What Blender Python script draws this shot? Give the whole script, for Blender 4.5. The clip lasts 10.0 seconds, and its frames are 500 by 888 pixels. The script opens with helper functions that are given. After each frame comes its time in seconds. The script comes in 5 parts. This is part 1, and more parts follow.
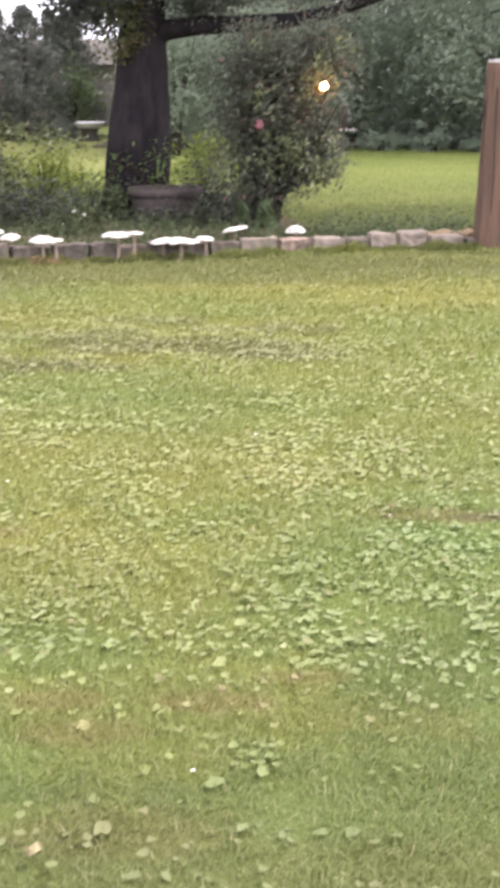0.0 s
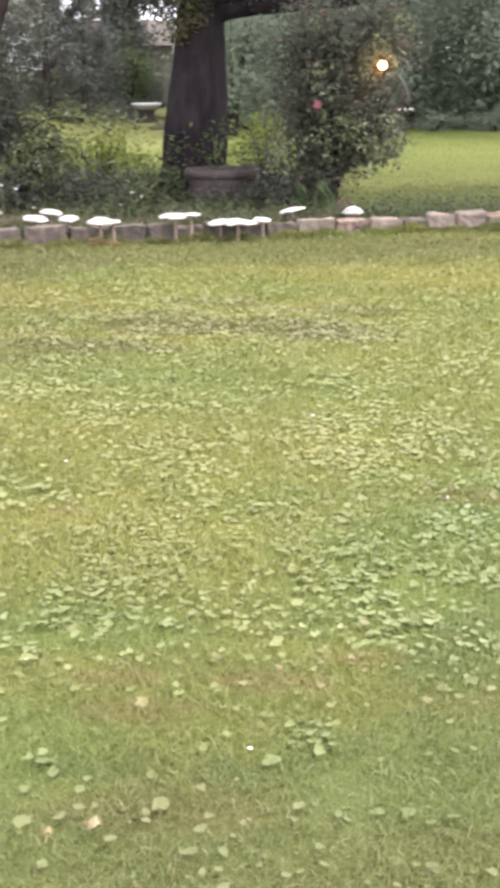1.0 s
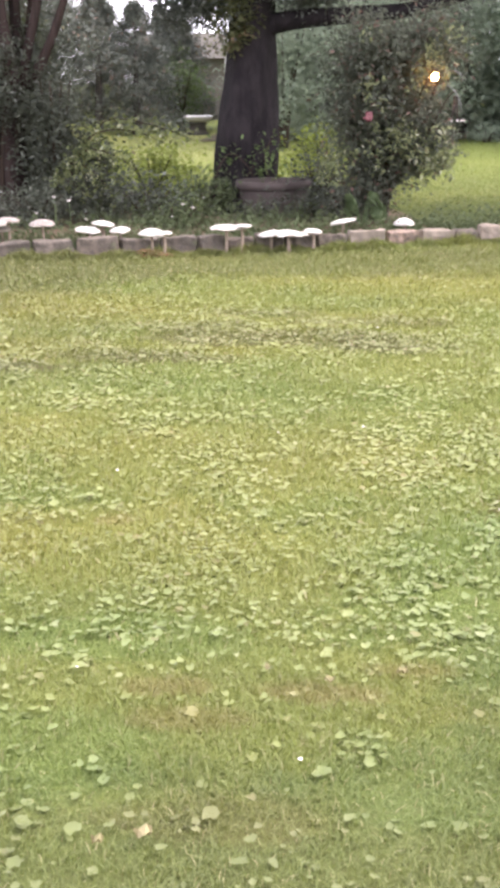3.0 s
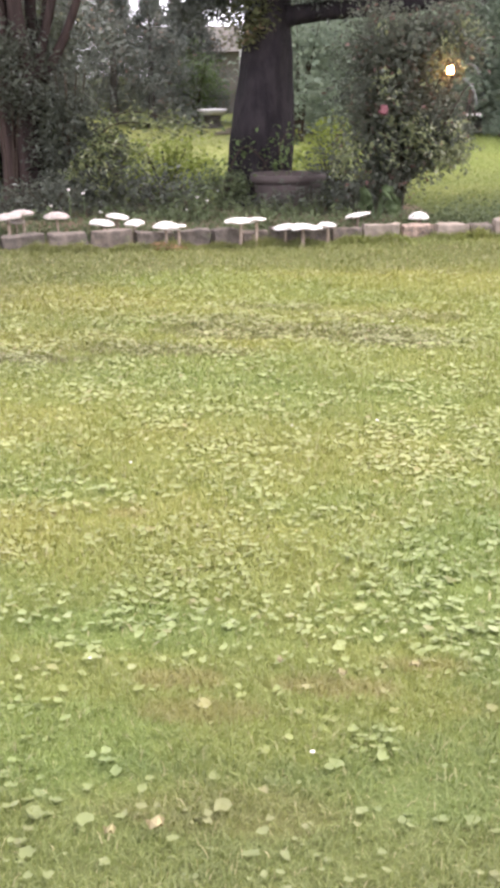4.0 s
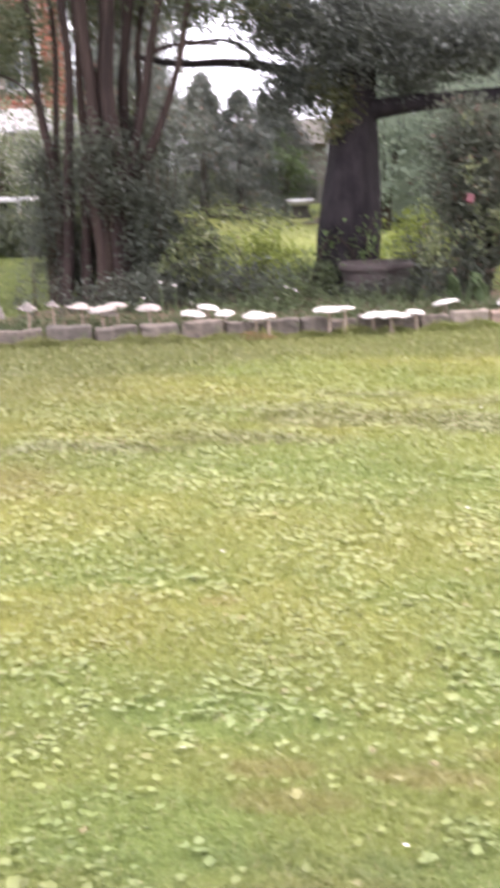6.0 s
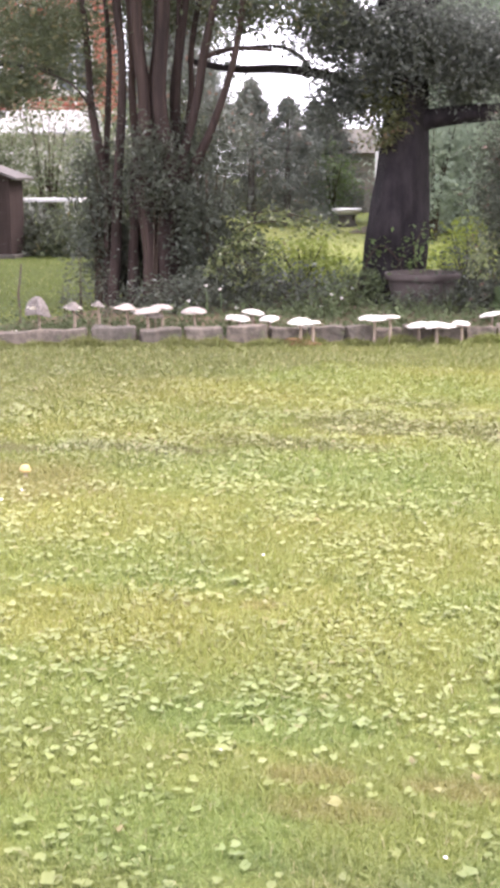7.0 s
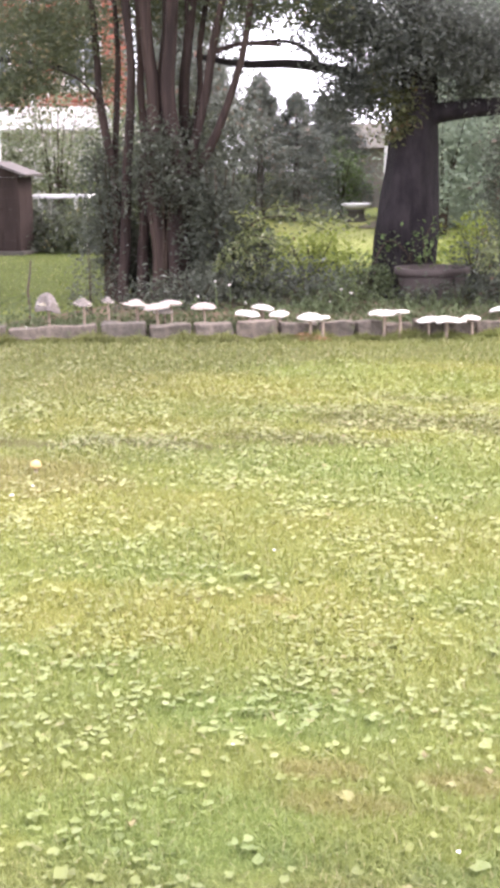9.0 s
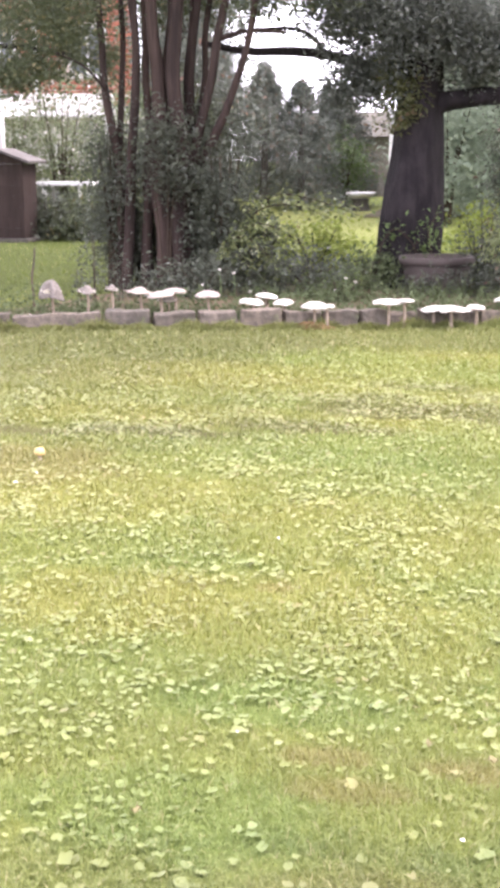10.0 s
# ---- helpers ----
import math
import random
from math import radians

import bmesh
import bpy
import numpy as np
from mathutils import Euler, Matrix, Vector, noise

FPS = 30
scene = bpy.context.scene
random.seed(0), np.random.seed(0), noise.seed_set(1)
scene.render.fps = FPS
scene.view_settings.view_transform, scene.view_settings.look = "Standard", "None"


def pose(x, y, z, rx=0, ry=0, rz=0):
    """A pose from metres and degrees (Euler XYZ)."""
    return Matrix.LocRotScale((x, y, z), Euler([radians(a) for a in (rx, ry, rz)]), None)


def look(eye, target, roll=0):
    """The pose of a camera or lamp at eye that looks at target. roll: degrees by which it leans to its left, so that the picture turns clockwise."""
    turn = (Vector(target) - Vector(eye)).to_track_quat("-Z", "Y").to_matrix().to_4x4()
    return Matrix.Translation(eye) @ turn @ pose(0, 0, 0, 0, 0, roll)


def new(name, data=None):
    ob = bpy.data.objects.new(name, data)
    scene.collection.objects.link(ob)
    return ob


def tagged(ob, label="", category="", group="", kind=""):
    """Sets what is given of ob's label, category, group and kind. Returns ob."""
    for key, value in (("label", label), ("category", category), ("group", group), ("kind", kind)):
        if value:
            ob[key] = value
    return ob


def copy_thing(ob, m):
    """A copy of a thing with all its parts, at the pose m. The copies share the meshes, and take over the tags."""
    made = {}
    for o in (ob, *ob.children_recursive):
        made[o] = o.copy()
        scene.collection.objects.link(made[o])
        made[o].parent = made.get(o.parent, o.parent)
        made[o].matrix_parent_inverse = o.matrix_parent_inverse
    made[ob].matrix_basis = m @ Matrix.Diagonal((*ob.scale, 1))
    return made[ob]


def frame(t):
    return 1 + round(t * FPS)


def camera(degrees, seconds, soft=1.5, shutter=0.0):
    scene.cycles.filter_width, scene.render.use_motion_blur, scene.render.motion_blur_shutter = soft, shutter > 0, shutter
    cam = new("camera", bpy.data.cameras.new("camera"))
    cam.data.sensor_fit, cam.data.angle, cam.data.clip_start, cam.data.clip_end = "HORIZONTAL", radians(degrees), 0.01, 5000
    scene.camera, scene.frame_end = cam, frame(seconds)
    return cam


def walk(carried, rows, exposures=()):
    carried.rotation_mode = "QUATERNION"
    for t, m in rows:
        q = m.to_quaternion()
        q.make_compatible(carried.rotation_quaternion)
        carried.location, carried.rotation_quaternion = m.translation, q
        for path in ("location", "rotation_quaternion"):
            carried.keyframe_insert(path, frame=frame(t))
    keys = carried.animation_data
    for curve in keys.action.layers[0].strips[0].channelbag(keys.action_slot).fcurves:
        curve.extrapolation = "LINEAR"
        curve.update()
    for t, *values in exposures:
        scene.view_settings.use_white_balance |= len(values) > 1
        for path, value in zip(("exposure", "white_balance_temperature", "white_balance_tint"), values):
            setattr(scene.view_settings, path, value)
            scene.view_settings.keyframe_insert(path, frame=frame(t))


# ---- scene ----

# ---------------------------------------------------------------- camera and walk
cam = camera(22.5, 10.0, soft=4.6, shutter=1.0)
PATH = [
    (0.0, pose(0.000, 0.000, 1.300, 74.200, 0.000, 0.000)),
    (0.5, pose(-0.002, -0.009, 1.302, 73.425, 0.218, 1.172)),
    (1.0, pose(-0.007, -0.005, 1.298, 73.381, 0.386, 2.495)),
    (1.5, pose(-0.010, -0.014, 1.303, 74.058, 0.474, 3.700)),
    (2.0, pose(-0.007, -0.005, 1.297, 73.810, 0.774, 3.992)),
    (2.5, pose(-0.011, -0.007, 1.296, 74.009, 0.706, 4.370)),
    (4.0, pose(-0.017, -0.004, 1.290, 73.660, 0.497, 5.369)),
    (4.5, pose(-0.020, -0.005, 1.290, 73.617, 0.335, 5.776)),
    (5.0, pose(-0.026, 0.003, 1.282, 73.528, 0.122, 6.149)),
    (5.5, pose(-0.021, -0.019, 1.298, 73.945, 0.514, 6.800)),
    (5.6, pose(-0.010, -0.021, 1.306, 74.166, 0.871, 7.242)),
    (5.7, pose(-0.004, -0.025, 1.311, 74.787, 0.988, 7.776)),
    (5.8, pose(-0.001, -0.034, 1.314, 75.432, 1.570, 7.942)),
    (5.9, pose(-0.001, -0.046, 1.317, 76.940, 1.511, 8.568)),
    (6.0, pose(-0.012, -0.046, 1.314, 77.625, 1.901, 9.248)),
    (6.2, pose(-0.034, -0.029, 1.299, 78.024, 1.114, 10.302)),
    (7.5, pose(-0.041, -0.037, 1.298, 77.956, 0.340, 11.443)),
    (8.0, pose(-0.039, -0.023, 1.290, 77.768, 0.792, 11.280)),
    (8.5, pose(-0.040, -0.030, 1.296, 77.903, 0.793, 11.456)),
    (9.0, pose(-0.044, -0.032, 1.295, 77.801, 0.610, 11.717)),
    (9.5, pose(-0.046, -0.021, 1.286, 77.687, 0.609, 11.896)),
    (10.0, pose(-0.052, -0.028, 1.290, 77.300, 0.328, 11.901)),
]
walk(cam, PATH, exposures=[(0.0, 1.31, 6350, 21.5), (2.5, 1.40, 6350, 21.5), (5.5, 1.42, 6350, 23), (6.2, 1.62, 6300, 24), (8.0, 1.66, 6300, 24), (10.0, 1.78, 6300, 24)])

# ---------------------------------------------------------------- world and sun
SUN_ELEVATION, SUN_AZIMUTH = radians(50), radians(76)   # azimuth clockwise from +y
world = bpy.data.worlds.new("sky")
scene.world = world
world.use_nodes = True
wt = world.node_tree
sky = wt.nodes.new("ShaderNodeTexSky")
sky.sky_type = 'NISHITA'
sky.sun_disc = False
sky.sun_elevation, sky.sun_rotation = SUN_ELEVATION, SUN_AZIMUTH
sky.air_density, sky.dust_density, sky.ozone_density = 1.0, 6.0, 0.6
haze = wt.nodes.new("ShaderNodeMixRGB")
haze.inputs[0].default_value = 0.7
haze.inputs[2].default_value = (13.2, 13.3, 13.9, 1)
wt.links.new(sky.outputs[0], haze.inputs[1])
wt.links.new(haze.outputs[0], wt.nodes["Background"].inputs[0])
wt.nodes["Background"].inputs[1].default_value = 0.15

sun = new("sun", bpy.data.lights.new("sun", "SUN"))
sun.data.energy, sun.data.angle, sun.data.color = 1.2, radians(18), (1.0, 0.95, 0.86)
sun_from = Vector((math.sin(SUN_AZIMUTH) * math.cos(SUN_ELEVATION), math.cos(SUN_AZIMUTH) * math.cos(SUN_ELEVATION), math.sin(SUN_ELEVATION)))
sun.matrix_world = look(sun_from * 40, (0, 0, 0))


# ---------------------------------------------------------------- materials
class Nodes:
    """A short hand for building one node material."""

    def __init__(self, name):
        self.mat = bpy.data.materials.new(name)
        self.mat.use_nodes = True
        self.tree = self.mat.node_tree
        self.bsdf = self.tree.nodes["Principled BSDF"]
        self.out = self.tree.nodes["Material Output"]

    def node(self, kind, **values):
        n = self.tree.nodes.new(kind)
        for key, value in values.items():
            if key == "op":
                n.operation = value
            elif key == "blend":
                n.blend_type = value
        return n

    def put(self, socket, value):
        if hasattr(value, "is_output"):
            self.tree.links.new(value, socket)
        elif isinstance(value, tuple) and len(value) == 3 and socket.type == 'RGBA':
            socket.default_value = (*value, 1)
        else:
            socket.default_value = value

    def math(self, op, a, b=0.0):
        n = self.node("ShaderNodeMath", op=op)
        self.put(n.inputs[0], a), self.put(n.inputs[1], b)
        return n.outputs[0]

    def place(self):
        return self.node("ShaderNodeNewGeometry").outputs["Position"]

    def local(self):
        return self.node("ShaderNodeTexCoord").outputs["Object"]

    def noise(self, where, scale, detail=3.0, rough=0.55):
        n = self.node("ShaderNodeTexNoise")
        self.put(n.inputs["Vector"], where), self.put(n.inputs["Scale"], scale)
        self.put(n.inputs["Detail"], detail), self.put(n.inputs["Roughness"], rough)
        return n.outputs[0]

    def scaled(self, where, x, y, z):
        n = self.node("ShaderNodeVectorMath", op="MULTIPLY")
        self.put(n.inputs[0], where)
        n.inputs[1].default_value = (x, y, z)
        return n.outputs[0]

    def ramp(self, value, lo, hi):
        n = self.node("ShaderNodeMapRange")
        n.interpolation_type = 'SMOOTHSTEP'
        self.put(n.inputs["Value"], value)
        n.inputs["From Min"].default_value, n.inputs["From Max"].default_value = lo, hi
        return n.outputs[0]

    def mix(self, fac, a, b, blend="MIX"):
        n = self.node("ShaderNodeMixRGB", blend=blend)
        self.put(n.inputs[0], fac), self.put(n.inputs[1], a), self.put(n.inputs[2], b)
        return n.outputs[0]

    def bump(self, height, strength, distance):
        n = self.node("ShaderNodeBump")
        self.put(n.inputs["Height"], height)
        n.inputs["Strength"].default_value, n.inputs["Distance"].default_value = strength, distance
        self.tree.links.new(n.outputs[0], self.bsdf.inputs["Normal"])

    def island(self):
        return self.node("ShaderNodeNewGeometry").outputs["Random Per Island"]

    def piece(self):
        return self.node("ShaderNodeObjectInfo").outputs["Random"]

    def done(self, colour, rough=0.7, metal=0.0, spec=0.5):
        self.put(self.bsdf.inputs["Base Color"], colour)
        self.put(self.bsdf.inputs["Roughness"], rough)
        self.bsdf.inputs["Metallic"].default_value = metal
        self.bsdf.inputs["Specular IOR Level"].default_value = spec
        return self.mat


def leaf_material(name, dark, light, through_light=0.35, rough=0.45, odd=None, odd_share=0.04):
    """Leaves that differ one by one and from clump to clump, and let some light through."""
    n = Nodes(name)
    place = n.local()
    patch = n.ramp(n.noise(place, 2.2, 2), 0.35, 0.68)
    each = n.island()
    colour = n.mix(n.math("MULTIPLY", each, 0.55), dark, light)
    colour = n.mix(n.math("MULTIPLY", patch, 0.6), colour, light)
    value = n.ramp(n.noise(place, 9.0, 2), 0.2, 0.8)
    colour = n.mix(0.35, colour, n.mix(value, tuple(c * 0.5 for c in dark), tuple(min(1, c * 1.25) for c in light)))
    if odd:
        colour = n.mix(n.math("LESS_THAN", n.math("FRACT", n.math("MULTIPLY", each, 37.3)), odd_share), colour, odd)
    mat = n.done(colour, rough + 0.12, spec=0.18)
    if through_light:
        back = n.node("ShaderNodeBsdfTranslucent")
        n.put(back.inputs["Color"], n.mix(0.5, colour, tuple(min(1, c * 1.5) for c in light)))
        both = n.node("ShaderNodeMixShader")
        both.inputs[0].default_value = through_light
        n.tree.links.new(n.bsdf.outputs[0], both.inputs[1])
        n.tree.links.new(back.outputs[0], both.inputs[2])
        n.tree.links.new(both.outputs[0], n.out.inputs["Surface"])
    return mat


def lawn_colour(n, where):
    """Deep green, yellowed and dry brown patches, with tree shade and sunlight painted in."""
    wobble = n.math("ADD", n.math("MULTIPLY", n.noise(where, 3.0, 3), 0.55), n.math("MULTIPLY", n.noise(where, 11.0, 4, 0.65), 0.45))
    big = n.ramp(n.noise(where, 0.55, 3), 0.36, 0.66)
    small = n.ramp(n.noise(where, 4.5, 4, 0.65), 0.3, 0.72)
    colour = n.mix(big, (0.164, 0.206, 0.051), (0.235, 0.238, 0.061))
    colour = n.mix(n.math("MULTIPLY", small, 0.55), colour, (0.196, 0.221, 0.066))
    sep = n.node("ShaderNodeSeparateXYZ")
    n.put(sep.inputs[0], where)

    def blob(cx, cy, rx, ry, lo=0.7, hi=1.25):
        u = n.math("DIVIDE", n.math("SUBTRACT", sep.outputs[0], cx), rx)
        v = n.math("DIVIDE", n.math("SUBTRACT", sep.outputs[1], cy), ry)
        d = n.math("SQRT", n.math("ADD", n.math("MULTIPLY", u, u), n.math("MULTIPLY", v, v)))
        d = n.math("ADD", d, n.math("MULTIPLY", n.math("SUBTRACT", wobble, 0.5), 2.1))
        return n.ramp(d, hi, lo)

    far = n.ramp(sep.outputs[1], 10.6, 12.0)
    colour = n.mix(far, colour, n.mix(big, (0.128, 0.160, 0.040), (0.160, 0.184, 0.046)))
    # Back lawn brightens with distance: sunlight painted into its colour.
    beyond = n.ramp(sep.outputs[1], 15.0, 21.0)
    colour = n.mix(beyond, colour, n.mix(big, (0.165, 0.212, 0.050), (0.195, 0.232, 0.058)))
    # First two tints paint tree shade into the turf, the third sunlight.
    shaded_green, tree_shade, lit = (0.058, 0.080, 0.015), (0.119, 0.125, 0.048), (0.275, 0.295, 0.105)
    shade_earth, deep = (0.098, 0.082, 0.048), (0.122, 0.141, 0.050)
    green, dry, earth = (0.125, 0.205, 0.056), (0.290, 0.245, 0.062), (0.235, 0.165, 0.075)
    # The dark green blobs behind the edging hold painted shade as well.
    for cx, cy, rx, ry, tint, amount in (
            (0.40, 1.85, 0.95, 0.45, deep, 0.72), (0.58, 2.55, 0.42, 0.42, deep, 0.55), (-0.75, 1.85, 0.6, 0.30, deep, 0.40), (0.42, 3.05, 0.45, 0.60, green, 0.50), (0.75, 3.7, 0.35, 0.30, green, 0.50),
            (-2.3, 6.3, 1.2, 1.4, tree_shade, 0.40), (-3.5, 8.3, 1.9, 1.4, tree_shade, 0.75), (-6.2, 14.5, 2.6, 3.6, shaded_green, 0.6), (-4.2, 28.0, 3.0, 8.0, lit, 0.8), (-0.72, 3.45, 0.42, 0.40, dry, 0.29), (-0.40, 4.25, 0.75, 0.45, dry, 0.30), (-1.55, 4.5, 0.6, 0.40, dry, 0.30), (-0.55, 2.75, 0.3, 0.14, green, 0.40), (-0.75, 2.2, 0.35, 0.18, green, 0.40), (0.25, 2.15, 0.4, 0.2, green, 0.31), (-0.9, 5.3, 0.6, 0.2, green, 0.18), (0.4, 5.2, 0.5, 0.25, green, 0.22),
            (-0.08, 2.48, 0.15, 0.05, earth, 0.55), (0.12, 2.60, 0.12, 0.04, earth, 0.45), (-0.34, 2.35, 0.13, 0.05, earth, 0.45), (-0.74, 3.59, 0.07, 0.05, earth, 0.4),
            (-0.42, 2.50, 0.10, 0.05, earth, 0.5), (-0.25, 2.0, 0.22, 0.08, earth, 0.2),
            (0.60, 3.74, 0.26, 0.07, earth, 0.5), (-1.5, 6.1, 1.2, 0.30, dry, 0.22),
            (-0.40, 6.45, 0.85, 0.20, shade_earth, 0.6), (0.10, 6.2, 0.40, 0.12, shade_earth, 0.6), (-1.05, 5.95, 0.5, 0.14, shade_earth, 0.6), (-1.75, 5.75, 0.5, 0.12, shade_earth, 0.6), (-2.4, 5.65, 0.4, 0.12, shade_earth, 0.5), (-0.55, 7.15, 0.4, 0.12, shade_earth, 0.45), (0.80, 3.74, 0.2, 0.06, shade_earth, 0.6), (-9.0, 16.5, 6.0, 6.0, shaded_green, 0.85), (1.1, 8.2, 1.4, 0.8, dry, 0.29), (-2.2, 7.4, 0.9, 0.5, dry, 0.36), (-2.1, 5.0, 0.45, 0.35, earth, 0.45),
            (-1.2, 3.4, 0.35, 0.3, dry, 0.36), (2.4, 12.4, 3.2, 2.5, shaded_green, 0.85), (-1.2, 9.35, 4.2, 0.75, tree_shade, 0.75), (-3.0, 8.8, 1.7, 0.9, tree_shade, 0.8), (-3.2, 7.5, 1.1, 1.1, tree_shade, 0.6), (1.8, 9.9, 1.6, 0.6, tree_shade, 0.4), (0.05, 6.9, 0.5, 0.16, shade_earth, 0.45), (-0.9, 6.75, 0.4, 0.12, shade_earth, 0.45)):
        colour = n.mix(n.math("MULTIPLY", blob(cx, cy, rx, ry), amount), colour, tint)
    return n.mix(n.math("MULTIPLY", n.ramp(sep.outputs[1], 5.0, 6.8), n.ramp(sep.outputs[1], 11.5, 10.2)), colour, n.mix(1.0, colour, (1.04, 1.0, 0.94), "MULTIPLY"))


def ground_material():
    n = Nodes("lawn_ground")
    where = n.place()
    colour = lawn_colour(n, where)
    sep = n.node("ShaderNodeSeparateXYZ")
    n.put(sep.inputs[0], where)
    colour = n.mix(1.0, colour, n.mix(n.ramp(sep.outputs[1], 10.4, 12.5), (0.63, 0.63, 0.60), (0.70, 0.68, 0.66)), "MULTIPLY")
    straw = n.ramp(n.noise(where, 60.0, 3, 0.7), 0.42, 0.7)
    colour = n.mix(n.math("MULTIPLY", straw, 0.45), colour, (0.115, 0.115, 0.045))
    n.bump(n.noise(where, 45.0, 4, 0.7), 0.8, 0.03)
    return n.done(colour, 0.95, spec=0.1)


def grass_material(name):
    n = Nodes(name)
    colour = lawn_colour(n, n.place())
    each = n.island()
    colour = n.mix(n.math("MULTIPLY", each, 0.4), colour, n.mix(n.math("FRACT", n.math("MULTIPLY", each, 17.7)), (0.148, 0.200, 0.055), (0.272, 0.286, 0.105)))
    dead = n.math("LESS_THAN", n.math("FRACT", n.math("MULTIPLY", each, 91.3)), 0.04)
    colour = n.mix(dead, colour, (0.34, 0.31, 0.16))
    mat = n.done(colour, 0.55, spec=0.35)
    back = n.node("ShaderNodeBsdfTranslucent")
    n.put(back.inputs["Color"], n.mix(0.4, colour, (0.22, 0.26, 0.04)))
    both = n.node("ShaderNodeMixShader")
    both.inputs[0].default_value = 0.3
    n.tree.links.new(n.bsdf.outputs[0], both.inputs[1])
    n.tree.links.new(back.outputs[0], both.inputs[2])
    n.tree.links.new(both.outputs[0], n.out.inputs["Surface"])
    return mat


def weed_material():
    """Small round leaves, paler than the turf that they grow in."""
    n = Nodes("weed_leaf")
    each = n.island()
    leaf = n.mix(each, (0.155, 0.186, 0.072), (0.232, 0.255, 0.110))
    leaf = n.mix(n.math("LESS_THAN", n.math("FRACT", n.math("MULTIPLY", each, 37.3)), 0.07), leaf, (0.28, 0.285, 0.16))
    leaf = n.mix(n.math("LESS_THAN", n.math("FRACT", n.math("MULTIPLY", each, 53.9)), 0.05), leaf, (0.17, 0.13, 0.07))
    sep = n.node("ShaderNodeSeparateXYZ")
    n.put(sep.inputs[0], n.place())
    # Near leaves blend into the turf colour; those farther off are paler.
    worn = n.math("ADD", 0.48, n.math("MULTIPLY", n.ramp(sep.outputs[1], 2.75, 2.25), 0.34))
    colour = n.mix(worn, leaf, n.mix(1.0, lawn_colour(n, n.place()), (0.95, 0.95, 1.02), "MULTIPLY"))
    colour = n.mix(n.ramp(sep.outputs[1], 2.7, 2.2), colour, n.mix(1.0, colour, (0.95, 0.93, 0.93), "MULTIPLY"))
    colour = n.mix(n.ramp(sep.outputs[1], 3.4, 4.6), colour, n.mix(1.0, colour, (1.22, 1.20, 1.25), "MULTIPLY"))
    mat = n.done(colour, 0.5, spec=0.3)
    back = n.node("ShaderNodeBsdfTranslucent")
    n.put(back.inputs["Color"], colour)
    both = n.node("ShaderNodeMixShader")
    both.inputs[0].default_value = 0.2
    n.tree.links.new(n.bsdf.outputs[0], both.inputs[1])
    n.tree.links.new(back.outputs[0], both.inputs[2])
    n.tree.links.new(both.outputs[0], n.out.inputs["Surface"])
    return mat


def bark_material(name, dark, light, tall=0.18, scale=14.0, lichen=None):
    n = Nodes(name)
    where = n.scaled(n.local(), 1, 1, tall)
    ridges = n.noise(where, scale, 5, 0.65)
    stains = n.ramp(n.noise(n.local(), 1.6, 3), 0.35, 0.7)
    colour = n.mix(n.ramp(ridges, 0.3, 0.7), dark, light)
    colour = n.mix(n.math("MULTIPLY", stains, 0.5), colour, tuple(c * 0.6 for c in light))
    colour = n.mix(n.math("MULTIPLY", n.piece(), 0.55), colour, dark)
    if lichen:
        colour = n.mix(n.math("MULTIPLY", n.ramp(n.noise(n.local(), 6.0, 4), 0.55, 0.7), 0.6), colour, lichen)
    n.bump(ridges, 1.0, 0.05)
    return n.done(colour, 0.95, spec=0.08)


def plain_material(name, colour, other, scale=8.0, rough=0.7, bump=0.2, fine=60.0, spec=0.4):
    """A surface with broad staining and a fine grain."""
    n = Nodes(name)
    where = n.local()
    mixed = n.mix(n.ramp(n.noise(where, scale, 4), 0.32, 0.7), colour, other)
    grain = n.noise(where, fine, 3, 0.7)
    mixed = n.mix(0.25, mixed, n.mix(grain, tuple(c * 0.6 for c in colour), tuple(min(1, c * 1.25) for c in colour)))
    n.bump(grain, bump, 0.01)
    return n.done(mixed, rough, spec=spec)


def stone_material():
    n = Nodes("edging_stone")
    where = n.local()
    each = n.piece()
    base = n.mix(each, (0.105, 0.090, 0.075), (0.165, 0.132, 0.104))
    base = n.mix(n.math("LESS_THAN", n.math("FRACT", n.math("MULTIPLY", each, 7.7)), 0.12), base, (0.29, 0.21, 0.16))
    stain = n.ramp(n.noise(where, 13.0, 5, 0.75), 0.40, 0.62)
    colour = n.mix(n.math("MULTIPLY", stain, 0.8), base, (0.058, 0.050, 0.042))
    moss = n.ramp(n.noise(where, 11.0, 3), 0.6, 0.75)
    colour = n.mix(n.math("MULTIPLY", moss, 0.45), colour, (0.10, 0.13, 0.05))
    n.bump(n.noise(where, 40.0, 5, 0.7), 0.6, 0.02)
    return n.done(colour, 0.9, spec=0.25)


def cap_material():
    n = Nodes("mushroom_cap")
    where = n.local()
    scales = n.ramp(n.noise(where, 38.0, 3), 0.62, 0.74)
    colour = n.mix(n.ramp(n.noise(where, 9.0, 3), 0.3, 0.75), (0.56, 0.53, 0.49), (0.43, 0.385, 0.33))
    colour = n.mix(n.math("MULTIPLY", scales, 0.5), colour, (0.33, 0.23, 0.15))
    n.bump(n.noise(where, 50.0, 3), 0.5, 0.01)
    return n.done(colour, 0.75, spec=0.25)


def brick_material():
    n = Nodes("house_brick")
    each = n.piece()
    base = n.mix(each, (0.29, 0.095, 0.065), (0.40, 0.15, 0.10))
    base = n.mix(n.math("MULTIPLY", n.noise(n.local(), 12.0, 4), 0.4), base, (0.22, 0.09, 0.07))
    n.bump(n.noise(n.local(), 60.0, 3), 0.4, 0.01)
    return n.done(base, 0.9, spec=0.2)


